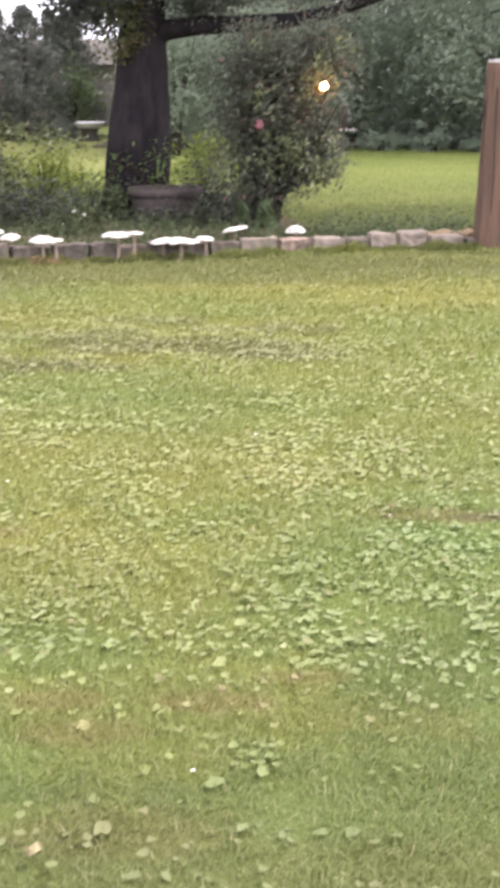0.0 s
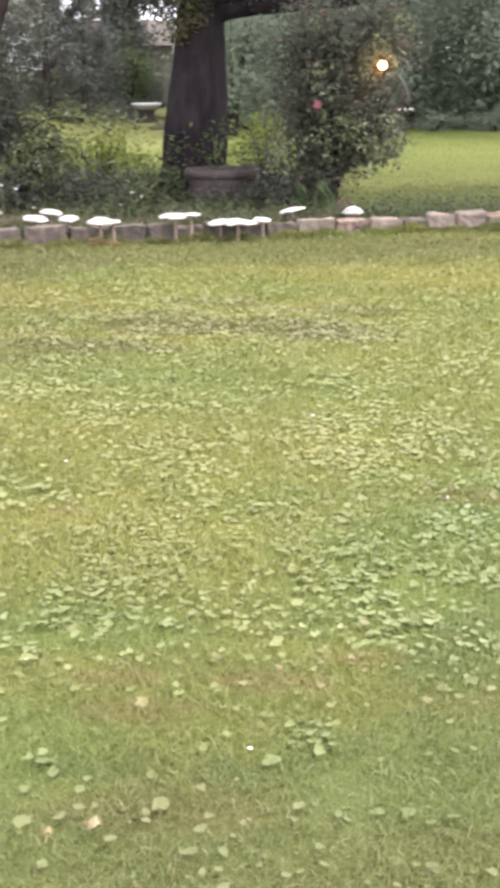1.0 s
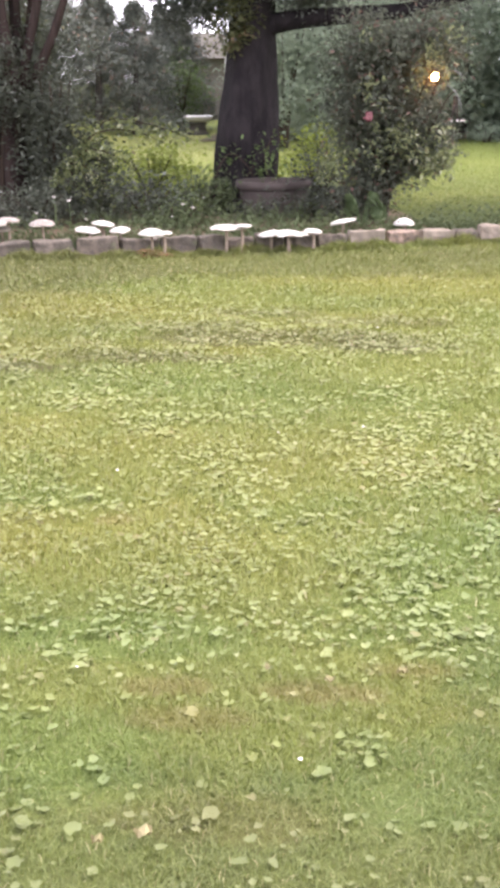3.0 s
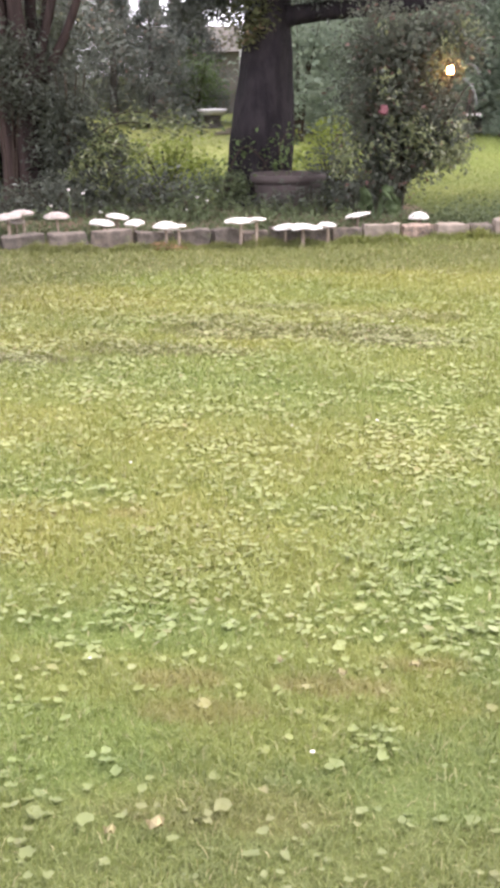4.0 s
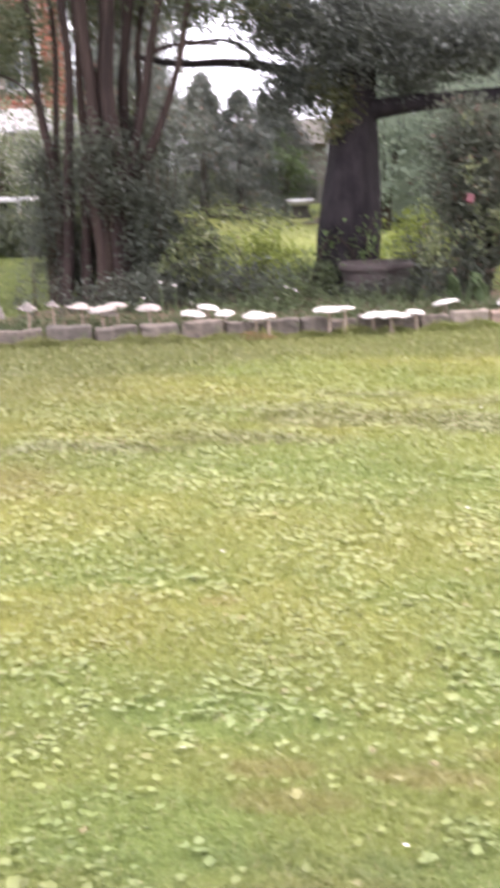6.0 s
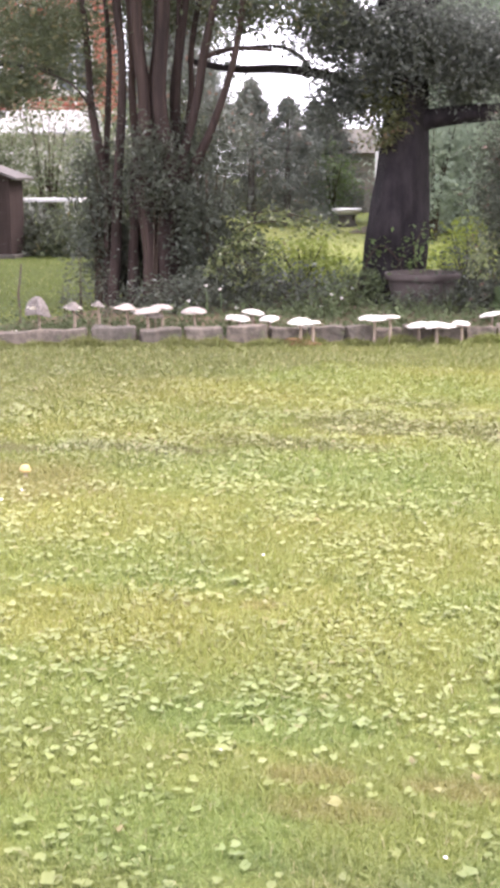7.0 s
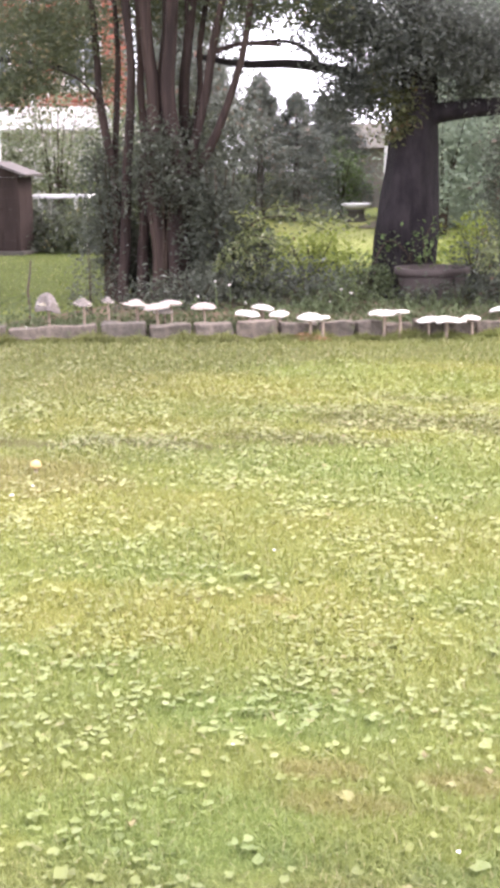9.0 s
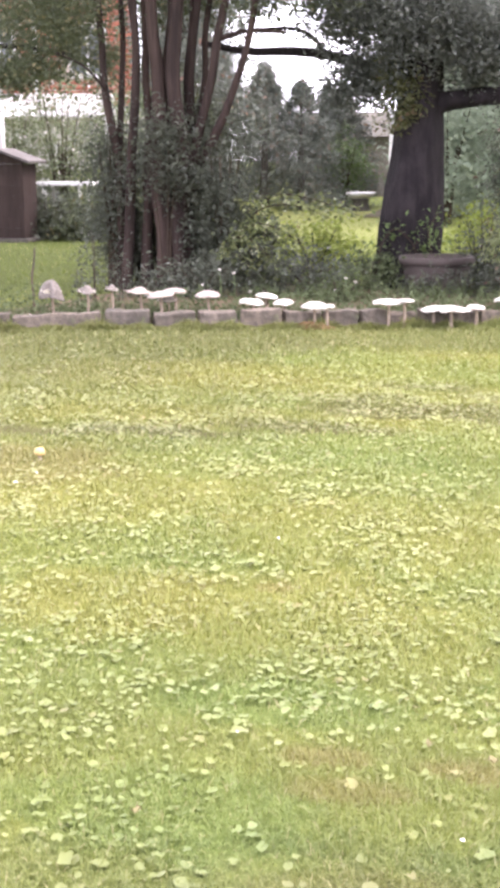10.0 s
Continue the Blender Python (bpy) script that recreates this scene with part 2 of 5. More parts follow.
M = {
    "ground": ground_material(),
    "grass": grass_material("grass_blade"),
    "weed": weed_material(),
    "soil": plain_material("bed_soil", (0.085, 0.062, 0.042), (0.14, 0.095, 0.06), 5.0, 0.95, 0.8, 40.0, 0.1),
    "red_soil": plain_material("red_soil", (0.23, 0.125, 0.070), (0.15, 0.095, 0.05), 9.0, 0.95, 0.8, 50.0, 0.1),
    "dry_earth": plain_material("dry_earth", (0.26, 0.185, 0.115), (0.17, 0.125, 0.080), 9.0, 0.95, 0.8, 50.0, 0.1),
    "oak_bark": bark_material("oak_bark", (0.014, 0.012, 0.013), (0.036, 0.030, 0.031), 0.35, 11.0),
    "myrtle_bark": bark_material("myrtle_bark", (0.025, 0.019, 0.018), (0.068, 0.047, 0.040), 0.12, 12.0),
    "twig": bark_material("twig_bark", (0.036, 0.028, 0.022), (0.088, 0.064, 0.047), 0.3, 20.0),
    "far_bark": bark_material("far_bark", (0.05, 0.045, 0.04), (0.13, 0.115, 0.10), 0.2, 6.0),
    "timber": bark_material("weathered_timber", (0.095, 0.066, 0.052), (0.27, 0.160, 0.105), 0.05, 26.0),
    "shoot_leaf": leaf_material("shoot_leaf", (0.055, 0.062, 0.030), (0.130, 0.135, 0.060), 0.3, 0.5, (0.16, 0.10, 0.06), 0.08),
    # the pale end stands for leaves in light, painted as leaf colour
    "spray_leaf": leaf_material("spray_leaf", (0.065, 0.085, 0.035), (0.240, 0.265, 0.115), 0.3, 0.35, (0.36, 0.37, 0.25), 0.09),
    # its pale odd leaves paint scattered highlights into the crown
    "oak_leaf": leaf_material("oak_leaf", (0.054, 0.060, 0.057), (0.130, 0.139, 0.113), 0.36, 0.42, (0.27, 0.28, 0.25), 0.09),
    "myrtle_leaf": leaf_material("myrtle_leaf", (0.038, 0.050, 0.030), (0.094, 0.106, 0.054), 0.25, 0.45, (0.20, 0.17, 0.09), 0.06),
    "dark_leaf": leaf_material("shade_shrub_leaf", (0.042, 0.048, 0.038), (0.092, 0.101, 0.072), 0.32, 0.42, (0.22, 0.23, 0.20), 0.03),
    "camellia_leaf": leaf_material("camellia_leaf", (0.058, 0.066, 0.052), (0.118, 0.128, 0.092), 0.36, 0.5, (0.15, 0.085, 0.07), 0.07),
    # lit copy of the camellia leaf, its brightness put into the colour
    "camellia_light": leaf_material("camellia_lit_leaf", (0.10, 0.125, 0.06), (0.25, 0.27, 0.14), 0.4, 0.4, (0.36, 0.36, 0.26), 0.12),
    # yellow-green raised to a sunlit tone, so the light is in the colour
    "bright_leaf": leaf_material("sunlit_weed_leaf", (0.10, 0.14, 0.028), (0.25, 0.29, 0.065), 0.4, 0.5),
    "fern_leaf": leaf_material("fern_leaf", (0.06, 0.10, 0.035), (0.14, 0.19, 0.07), 0.35, 0.5),
    # paler and greyer than foliage is: distance haze mixed into both colours
    "conifer_leaf": leaf_material("hazy_conifer_needle", (0.092, 0.104, 0.094), (0.182, 0.196, 0.160), 0.2, 0.55, (0.20, 0.12, 0.09), 0.04),
    "wood_leaf": leaf_material("hazy_woodland_leaf", (0.135, 0.172, 0.130), (0.262, 0.306, 0.222), 0.48, 0.6),
    "blossom_leaf": leaf_material("blossom_shrub_leaf", (0.085, 0.11, 0.065), (0.20, 0.22, 0.13), 0.35, 0.5, (0.52, 0.48, 0.46), 0.10),
    "bed_leaf": leaf_material("bed_weed_leaf", (0.046, 0.064, 0.032), (0.100, 0.122, 0.056), 0.3, 0.55),
    "straw_leaf": plain_material("straw_leaf", (0.26, 0.225, 0.115), (0.19, 0.155, 0.08), 20.0, 0.85, 0.3, 70.0, 0.2),
    "hosta_leaf": leaf_material("broad_leaf", (0.10, 0.145, 0.075), (0.19, 0.245, 0.125), 0.35, 0.4),
    "litter": plain_material("leaf_litter", (0.060, 0.050, 0.034), (0.10, 0.085, 0.05), 3.0, 0.95, 0.7, 20.0, 0.1),
    "stone": stone_material(),
    "cap": cap_material(),
    # darker copy of the cap colour, holding the shade under the myrtle
    "shaded_cap": plain_material("shaded_mushroom_cap", (0.36, 0.315, 0.285), (0.21, 0.165, 0.135), 30.0, 0.85, 0.6, 80.0, 0.15),
    "old_cap": plain_material("old_mushroom_cap", (0.19, 0.165, 0.15), (0.075, 0.062, 0.052), 36.0, 0.85, 0.5, 70.0, 0.15),
    "gill": plain_material("mushroom_gill", (0.60, 0.56, 0.46), (0.45, 0.42, 0.33), 20.0, 0.85, 0.4, 80.0, 0.1),
    "stem": plain_material("mushroom_stem", (0.29, 0.23, 0.18), (0.20, 0.145, 0.105), 16.0, 0.8, 0.3, 70.0, 0.2),
    "clay": plain_material("planter_clay", (0.052, 0.041, 0.037), (0.084, 0.066, 0.060), 5.0, 0.85, 0.3, 45.0, 0.25),
    "grey_paint": plain_material("weathered_white_paint", (0.46, 0.44, 0.43), (0.36, 0.34, 0.33), 3.0, 0.7, 0.15, 40.0),
    "white_paint": plain_material("white_paint", (0.64, 0.63, 0.61), (0.52, 0.50, 0.47), 3.0, 0.55, 0.1, 40.0),
    "concrete": plain_material("pale_concrete", (0.62, 0.60, 0.56), (0.45, 0.43, 0.40), 6.0, 0.85, 0.4, 50.0, 0.3),
    "dark_concrete": plain_material("mossy_concrete", (0.085, 0.075, 0.065), (0.055, 0.052, 0.042), 7.0, 0.9, 0.4, 50.0, 0.2),
    "pale_stone": plain_material("tan_edging_stone", (0.25, 0.203, 0.160), (0.125, 0.108, 0.085), 12.0, 0.9, 0.6, 45.0, 0.25),
    "shed_wood": bark_material("brown_boards", (0.030, 0.022, 0.020), (0.060, 0.043, 0.037), 0.1, 12.0),
    "shed_roof": plain_material("grey_roof_boards", (0.13, 0.115, 0.11), (0.09, 0.08, 0.075), 4.0, 0.85, 0.4, 30.0, 0.2),
    "brick": brick_material(),
    "mortar": plain_material("mortar", (0.50, 0.42, 0.37), (0.40, 0.33, 0.29), 5.0, 0.95, 0.4, 40.0, 0.1),
    "tile": plain_material("roof_shingle", (0.30, 0.24, 0.22), (0.40, 0.33, 0.29), 2.0, 0.9, 0.3, 20.0, 0.2),
    "beige": plain_material("beige_siding", (0.20, 0.175, 0.15), (0.16, 0.14, 0.12), 1.5, 0.85, 0.2, 20.0, 0.2),
    "dull_metal": plain_material("dull_metal", (0.24, 0.24, 0.23), (0.13, 0.13, 0.12), 14.0, 0.5, 0.2, 60.0),
    "dull_roof": plain_material("tan_roof_shingle", (0.105, 0.095, 0.078), (0.08, 0.072, 0.06), 1.5, 0.9, 0.3, 14.0, 0.2),
    "iron": plain_material("rusty_iron", (0.045, 0.038, 0.034), (0.10, 0.055, 0.035), 12.0, 0.7, 0.3, 60.0),
    "red_petal": plain_material("red_petal", (0.105, 0.024, 0.028), (0.06, 0.016, 0.020), 20.0, 0.6, 0.2, 70.0),
    "pale_petal": plain_material("pale_petal", (0.66, 0.61, 0.57), (0.52, 0.45, 0.43), 20.0, 0.6, 0.2, 70.0),
    "yellow": plain_material("yellow_cap", (0.46, 0.34, 0.14), (0.36, 0.25, 0.11), 20.0, 0.7, 0.2, 70.0),
    "dead_leaf": plain_material("dead_leaf", (0.235, 0.21, 0.10), (0.17, 0.14, 0.07), 20.0, 0.85, 0.3, 70.0, 0.2),
}
glass = Nodes("window_glass")
M["glass"] = glass.done((0.10, 0.11, 0.12), 0.06, spec=0.8)
glow = Nodes("lamp_glass")
glow.put(glow.bsdf.inputs["Emission Color"], (1.0, 0.43, 0.15))
glow.bsdf.inputs["Emission Strength"].default_value = 30.0
M["glow"] = glow.done((0.9, 0.6, 0.35), 0.4)


# ---------------------------------------------------------------- building helpers
def part(name, bm, material, parent=None, label=""):
    """Links a bmesh as one mesh object, under a thing or a part."""
    mesh = bpy.data.meshes.new(name)
    bm.to_mesh(mesh)
    bm.free()
    mesh.materials.append(material)
    ob = new(name, mesh)
    ob.parent = parent
    return tagged(ob, label)


def soup(name, verts, faces, material, parent=None, label="", smooth=False):
    """Links arrays of vertices (n, 3) and faces (m, 3 or 4) as one mesh object."""
    verts, faces = np.asarray(verts, np.float32), np.asarray(faces, np.int32)
    mesh = bpy.data.meshes.new(name)
    mesh.vertices.add(len(verts))
    mesh.vertices.foreach_set("co", verts.ravel())
    k = faces.shape[1]
    mesh.loops.add(faces.size)
    mesh.loops.foreach_set("vertex_index", faces.ravel())
    mesh.polygons.add(len(faces))
    mesh.polygons.foreach_set("loop_start", np.arange(len(faces), dtype=np.int32) * k)
    mesh.update(calc_edges=True)
    if smooth:
        mesh.polygons.foreach_set("use_smooth", np.ones(len(faces), bool))
    mesh.materials.append(material)
    ob = new(name, mesh)
    ob.parent = parent
    return tagged(ob, label)


def thing(name, x, y, z, label, category, group="", turn=0.0, kind=""):
    ob = new(name)
    ob.empty_display_size = 0.1
    ob.matrix_basis = pose(x, y, z, 0, 0, turn)
    return tagged(ob, label, category, group, kind)


def box(bm, x0, x1, y0, y1, z0, z1, bevel=0.0):
    m = Matrix.LocRotScale(((x0 + x1) / 2, (y0 + y1) / 2, (z0 + z1) / 2), None, (x1 - x0, y1 - y0, z1 - z0))
    made = bmesh.ops.create_cube(bm, size=1, matrix=m)["verts"]
    if bevel:
        edges = list({e for v in made for e in v.link_edges})
        bmesh.ops.bevel(bm, geom=edges, offset=bevel, segments=2, affect='EDGES', profile=0.6)
    return bm


def boxed(*sizes, bevel=0.0):
    return box(bmesh.new(), *sizes, bevel=bevel)


def lathe(profile, sides=24, bm=None, wave=0.0, seed=0):
    """A turned shape from (radius, height) pairs."""
    bm = bm or bmesh.new()
    rings = []
    for i, (r, z) in enumerate(profile):
        ring = []
        for k in range(sides):
            a = 2 * math.pi * k / sides
            w = 1 + wave * noise.noise(Vector((math.cos(a) * 1.6 + seed * 7.1, math.sin(a) * 1.6, z * 3)))
            ring.append(bm.verts.new((r * w * math.cos(a), r * w * math.sin(a), z + 0.4 * wave * r * noise.noise(Vector((math.cos(a) * 1.3, seed * 3.3, math.sin(a) * 1.3))))))
        rings.append(ring)
    for a, b in zip(rings, rings[1:]):
        for k in range(sides):
            f = bm.faces.new((a[k], a[(k + 1) % sides], b[(k + 1) % sides], b[k]))
            f.smooth = True
    for ring, flip in ((rings[0], True), (rings[-1], False)):
        f = bm.faces.new(reversed(ring) if flip else ring)
        f.smooth = True
    return bm


def tube(points, radii, sides=10, lumps=0.0, seed=0.0, bm=None):
    """A limb through points, tapering through radii, with an uneven round."""
    bm = bm or bmesh.new()
    pts = [Vector(p) for p in points]
    rings, side = [], Vector((1, 0.13, 0.07))
    for i, p in enumerate(pts):
        ahead = (pts[min(i + 1, len(pts) - 1)] - pts[max(i - 1, 0)]).normalized()
        across = (side - ahead * side.dot(ahead)).normalized()
        if across.length < 0.1:
            across = ahead.orthogonal().normalized()
        side, third = across, ahead.cross(across)
        ring = []
        for k in range(sides):
            a = 2 * math.pi * k / sides
            d = across * math.cos(a) + third * math.sin(a)
            r = radii[i] * (1 + lumps * noise.noise(Vector((d.x * 1.5 + seed, d.y * 1.5, p.z * 1.4 + d.z))))
            ring.append(bm.verts.new(p + d * r))
        rings.append(ring)
    for a, b in zip(rings, rings[1:]):
        for k in range(sides):
            f = bm.faces.new((a[k], a[(k + 1) % sides], b[(k + 1) % sides], b[k]))
            f.smooth = True
    bm.faces.new(list(reversed(rings[0])))
    bm.faces.new(rings[-1])
    return bm


def smooth_path(points, steps=6):
    """Points of a smooth curve through the given ones (Catmull-Rom)."""
    p = [Vector(q) for q in points]
    p = [2 * p[0] - p[1], *p, 2 * p[-1] - p[-2]]
    made = []
    for a, b, c, d in zip(p, p[1:], p[2:], p[3:]):
        for k in range(steps):
            t = k / steps
            made.append(0.5 * (2 * b + (c - a) * t + (2 * a - 5 * b + 4 * c - d) * t * t + (3 * b - a - 3 * c + d) * t ** 3))
    return [*made, p[-2]]


def limb(points, r0, r1, sides=10, lumps=0.12, seed=0.0, flare=0.0, bm=None, steps=6):
    path = smooth_path(points, steps)
    n = len(path) - 1
    radii = [r0 + (r1 - r0) * i / n + flare * r0 * math.exp(-7 * i / n) for i in range(n + 1)]
    return tube(path, radii, sides, lumps, seed, bm)


def leaves(rng, centres, per, spread, length, width=0.5, flat=0.5, droop=0.0, squash=0.8):
    """Folded leaves strewn round clump centres: arrays of vertices and triangles."""
    centres = np.asarray(centres, float)
    n = len(centres) * per
    c = np.repeat(centres, per, 0) + rng.normal(0, 1, (n, 3)) * np.array([1, 1, squash]) * np.broadcast_to(spread, (len(centres),)).repeat(per)[:, None]
    way = rng.normal(0, 1, (n, 3))
    way[:, 2] = way[:, 2] * flat - droop
    way /= np.linalg.norm(way, axis=1)[:, None]
    up = rng.normal(0, 0.55, (n, 3)) + (0, 0, 1)
    side = np.cross(way, up)
    side /= np.linalg.norm(side, axis=1)[:, None] + 1e-9
    up = np.cross(side, way)
    size = length * rng.uniform(0.6, 1.3, n)[:, None]
    w = size * width * 0.5
    tip = c + way * size
    mid = c + way * size * 0.45
    v = np.stack([c, mid + side * w + up * w * 0.35, tip - up * size * 0.08, mid - side * w + up * w * 0.35], 1).reshape(-1, 3)
    i = np.arange(n)[:, None] * 4
    return v, np.concatenate([i + (0, 1, 2), i + (0, 2, 3)], 1).reshape(-1, 3)


def cloud(rng, centre, radii, count, hollow=0.35, rough=0.35, seed=0.0):
    """Clump centres in a lumpy ellipsoid with gaps, denser towards its outside."""
    made = []
    while len(made) < count:
        d = rng.normal(0, 1, 3)
        d /= np.linalg.norm(d)
        r = rng.uniform(hollow, 1.0) ** 0.6
        lump = 1 + rough * 2.2 * noise.noise(Vector(d * 2.1) + Vector((seed, seed * 1.7, 0)))
        gap = noise.noise(Vector(d * r * 3.1) + Vector((seed * 2.3, 0, seed)))
        if gap < -0.22:
            continue
        made.append(np.asarray(centre) + d * r * lump * np.asarray(radii))
    return np.array(made)


def edge_line(x):
    """How far off the stone edging runs at x."""
    return 10.25 + 0.26 * x


# ---------------------------------------------------------------- ground and lawns
def rise(x, y):
    """Gentle unevenness of the ground, and the slope up to the house."""
    z = 0.02 * noise.noise(Vector((x * 0.5, y * 0.5, 0))) * min(1.0, max(0.0, (y - 1) / 4))
    hill = min(1.0, max(0.0, (y - 21.5) / 8)) * min(1.0, max(0.0, (-x - 6.0) / 2.5))
    return z + 1.1 * hill * hill * (3 - 2 * hill)


def build_ground():
    xs = np.unique(np.concatenate([np.linspace(-300, -20, 12), np.linspace(-20, 14, 69), np.linspace(14, 300, 12)]))
    ys = np.unique(np.concatenate([np.linspace(-300, -4, 10), np.linspace(-4, 40, 89), np.linspace(40, 600, 14)]))
    v = [(x, y, rise(x, y)) for y in ys for x in xs]
    w = len(xs)
    f = [(j * w + i, j * w + i + 1, (j + 1) * w + i + 1, (j + 1) * w + i) for j in range(len(ys) - 1) for i in range(w - 1)]
    ob = soup("ground", v, f, M["ground"], smooth=True)
    return tagged(ob, "wide mown lawn of patchy green and yellowed grass", "lawn", kind="structure")


def build_bed():
    """A strip of dark soil behind the edging, a little proud of the lawn."""
    bm = bmesh.new()
    nx, ny = 44, 12
    grid = []
    for j in range(ny + 1):
        row = []
        for i in range(nx + 1):
            x = -6.2 + 8.6 * i / nx
            back = 3.3 + 0.5 * noise.noise(Vector((x * 0.6, 3, 0))) - 3.0 * min(1, max(0, (x - 0.35) / 0.4)) - 2.1 * min(1, max(0, (-3.9 - x) / 0.5))
            t = j / ny
            y = edge_line(x) + 0.09 + back * t
            z = rise(x, y) + 0.055 * math.sin(math.pi * min(1, t * 1.0)) ** 0.5 + 0.02 * noise.noise(Vector((x * 4, y * 4, 1))) - (0.04 if j in (0, ny) else 0)
            row.append(bm.verts.new((x, y, z)))
        grid.append(row)
    for j in range(ny):
        for i in range(nx):
            bm.faces.new((grid[j][i], grid[j][i + 1], grid[j + 1][i + 1], grid[j + 1][i])).smooth = True
    return tagged(part("planting_bed", bm, M["soil"]), "dark bare soil of a shaded planting bed", "soil", kind="structure")


def blades(rng, x, y, tall, wide):
    """Bent grass blades at the given places."""
    n = len(x)
    z = np.array([rise(a, b) for a, b in zip(x, y)]) - 0.004
    a = rng.uniform(0, 2 * np.pi, n)
    tilt = rng.uniform(0.15, 1.5, n)
    h = tall * rng.uniform(0.55, 1.35, n)
    w = wide * rng.uniform(0.7, 1.3, n)
    dx, dy = np.cos(a), np.sin(a)
    b = rng.uniform(0, 2 * np.pi, n)
    sx, sy = np.cos(b) * w / 2, np.sin(b) * w / 2
    mx, my, mz = x + dx * h * tilt * 0.4, y + dy * h * tilt * 0.4, z + h * (0.65 - 0.12 * tilt)
    tx, ty, tz = x + dx * h * tilt, y + dy * h * tilt, z + h * (1.05 - 0.42 * tilt)
    v = np.stack([np.stack(p, -1) for p in ((x - sx, y - sy, z), (x + sx, y + sy, z), (mx + sx * .8, my + sy * .8, mz), (mx - sx * .8, my - sy * .8, mz), (tx, ty, tz))], 1).reshape(-1, 3)
    i = np.arange(n)[:, None] * 5
    return v, np.concatenate([i + (0, 1, 2), i + (0, 2, 3), i + (3, 2, 4)], 1).reshape(-1, 3)


def tufts(rng, x, y, tall, wide):
    """Plain three-cornered blades, for turf that is seen from further off."""
    n = len(x)
    z = np.array([rise(a, b) for a, b in zip(x, y)]) - 0.004
    a, b = rng.uniform(0, 2 * np.pi, n), rng.uniform(0, 2 * np.pi, n)
    h, t = tall * rng.uniform(0.5, 1.3, n), rng.uniform(0.1, 1.3, n)
    sx, sy = np.cos(b) * wide / 2, np.sin(b) * wide / 2
    v = np.stack([np.stack(p, -1) for p in ((x - sx, y - sy, z), (x + sx, y + sy, z), (x + np.cos(a) * h * t, y + np.sin(a) * h * t, z + h * (1.05 - 0.4 * t)))], 1).reshape(-1, 3)
    return v, np.arange(3 * n).reshape(-1, 3)


def strew(rng, count, y0, y1, lo=-0.50, hi=0.27, pad=0.25):
    """Places over the wedge of lawn, evenly by area."""
    y = np.sqrt(rng.uniform(y0 * y0, y1 * y1, count))
    x = lo * y - pad + rng.uniform(0, 1, count) * ((hi - lo) * y + 2 * pad)
    loose = rng.uniform(0, 1, count) < 0.35
    return x + rng.normal(0, 0.5, count) * loose, y + rng.normal(0, 0.3, count) * loose


def thick(x, y):
    """How thick the turf stands, 0 to 1."""
    return np.array([0.5 + 0.9 * noise.noise(Vector((a * 2.3, b * 2.3, 5))) + 0.5 * noise.noise(Vector((a * 8, b * 8, 2))) for a, b in zip(x, y)])


BARE = ((-0.40, 6.45, 0.85, 0.20), (0.10, 6.2, 0.40, 0.12), (-1.05, 5.95, 0.5, 0.14), (-1.75, 5.75, 0.5, 0.12), (-2.4, 5.65, 0.4, 0.12), (-0.55, 7.15, 0.4, 0.12), (0.80, 3.74, 0.2, 0.06), (0.05, 6.9, 0.5, 0.16), (-0.9, 6.75, 0.4, 0.12))


def build_grass():
    rng = np.random.default_rng(11)
    base = 0
    bands = ((125000, 1.5, 3.0, 0.027, 0.0023), (105000, 3.0, 5.5, 0.034, 0.0036), (80000, 5.5, 8.0, 0.040, 0.0056), (70000, 8.0, 10.9, 0.040, 0.007))
    vs, fs = [], []
    for count, y0, y1, tall, wide in bands:
        x, y = strew(rng, count, y0, y1)
        keep = thick(x, y) > rng.uniform(-0.5, 0.6, count)
        keep &= y < np.array([edge_line(a) for a in x]) + 0.02
        for cx, cy, rx, ry in BARE:
            keep &= (np.hypot((x - cx) / rx, (y - cy) / ry) > rng.uniform(0.5, 1.4, count)) | (rng.uniform(0, 1, count) < 0.4)
        x, y = x[keep], y[keep]
        vs.append(blades(rng, x, y, tall * (0.75 + 0.5 * np.clip(thick(x, y), 0, 1)), wide))
    # the rest of the near yard, thinner
    x, y = rng.uniform(-12, 9, 130000), rng.uniform(-6, 12.0, 130000)
    x[:60000], y[:60000] = rng.normal(-0.4, 2.2, 60000), rng.normal(1.5, 2.2, 60000)
    keep = (y < edge_line(x)) & ((x < -0.5 * y - 0.1) | (x > 0.27 * y + 0.1) | (y < 1.55))
    vs.append(tufts(rng, x[keep], y[keep], 0.045, 0.024))
    # taller fringe along the foot of the edging
    x = rng.uniform(-5.5, 2.6, 20000)
    vs.append(blades(rng, x, edge_line(x) - 0.085 - np.abs(rng.normal(0, 0.05, 20000)), 0.085 * (0.75 + 0.45 * np.sin(x * 5.3) * np.sin(x * 13.1)), 0.006))
    # the far lawn
    x, y = rng.uniform(-13, 9, 150000), 11 + 19 * rng.uniform(0, 1, 150000) ** 1.2
    keep = (y > edge_line(x) + 1.0) & ~((x > -4.2) & (x < 0.8) & (y < edge_line(x) + 2.8))
    vs.append(tufts(rng, x[keep], y[keep], 0.04, 0.012))
    verts, faces = [], []
    for v, f in vs:
        verts.append(v), faces.append(f + base)
        base += len(v)
    ob = soup("lawn_grass", np.concatenate(verts), np.concatenate(faces), M["grass"])
    return tagged(ob, "short mown grass blades, green and straw coloured", "grass", kind="stuff")


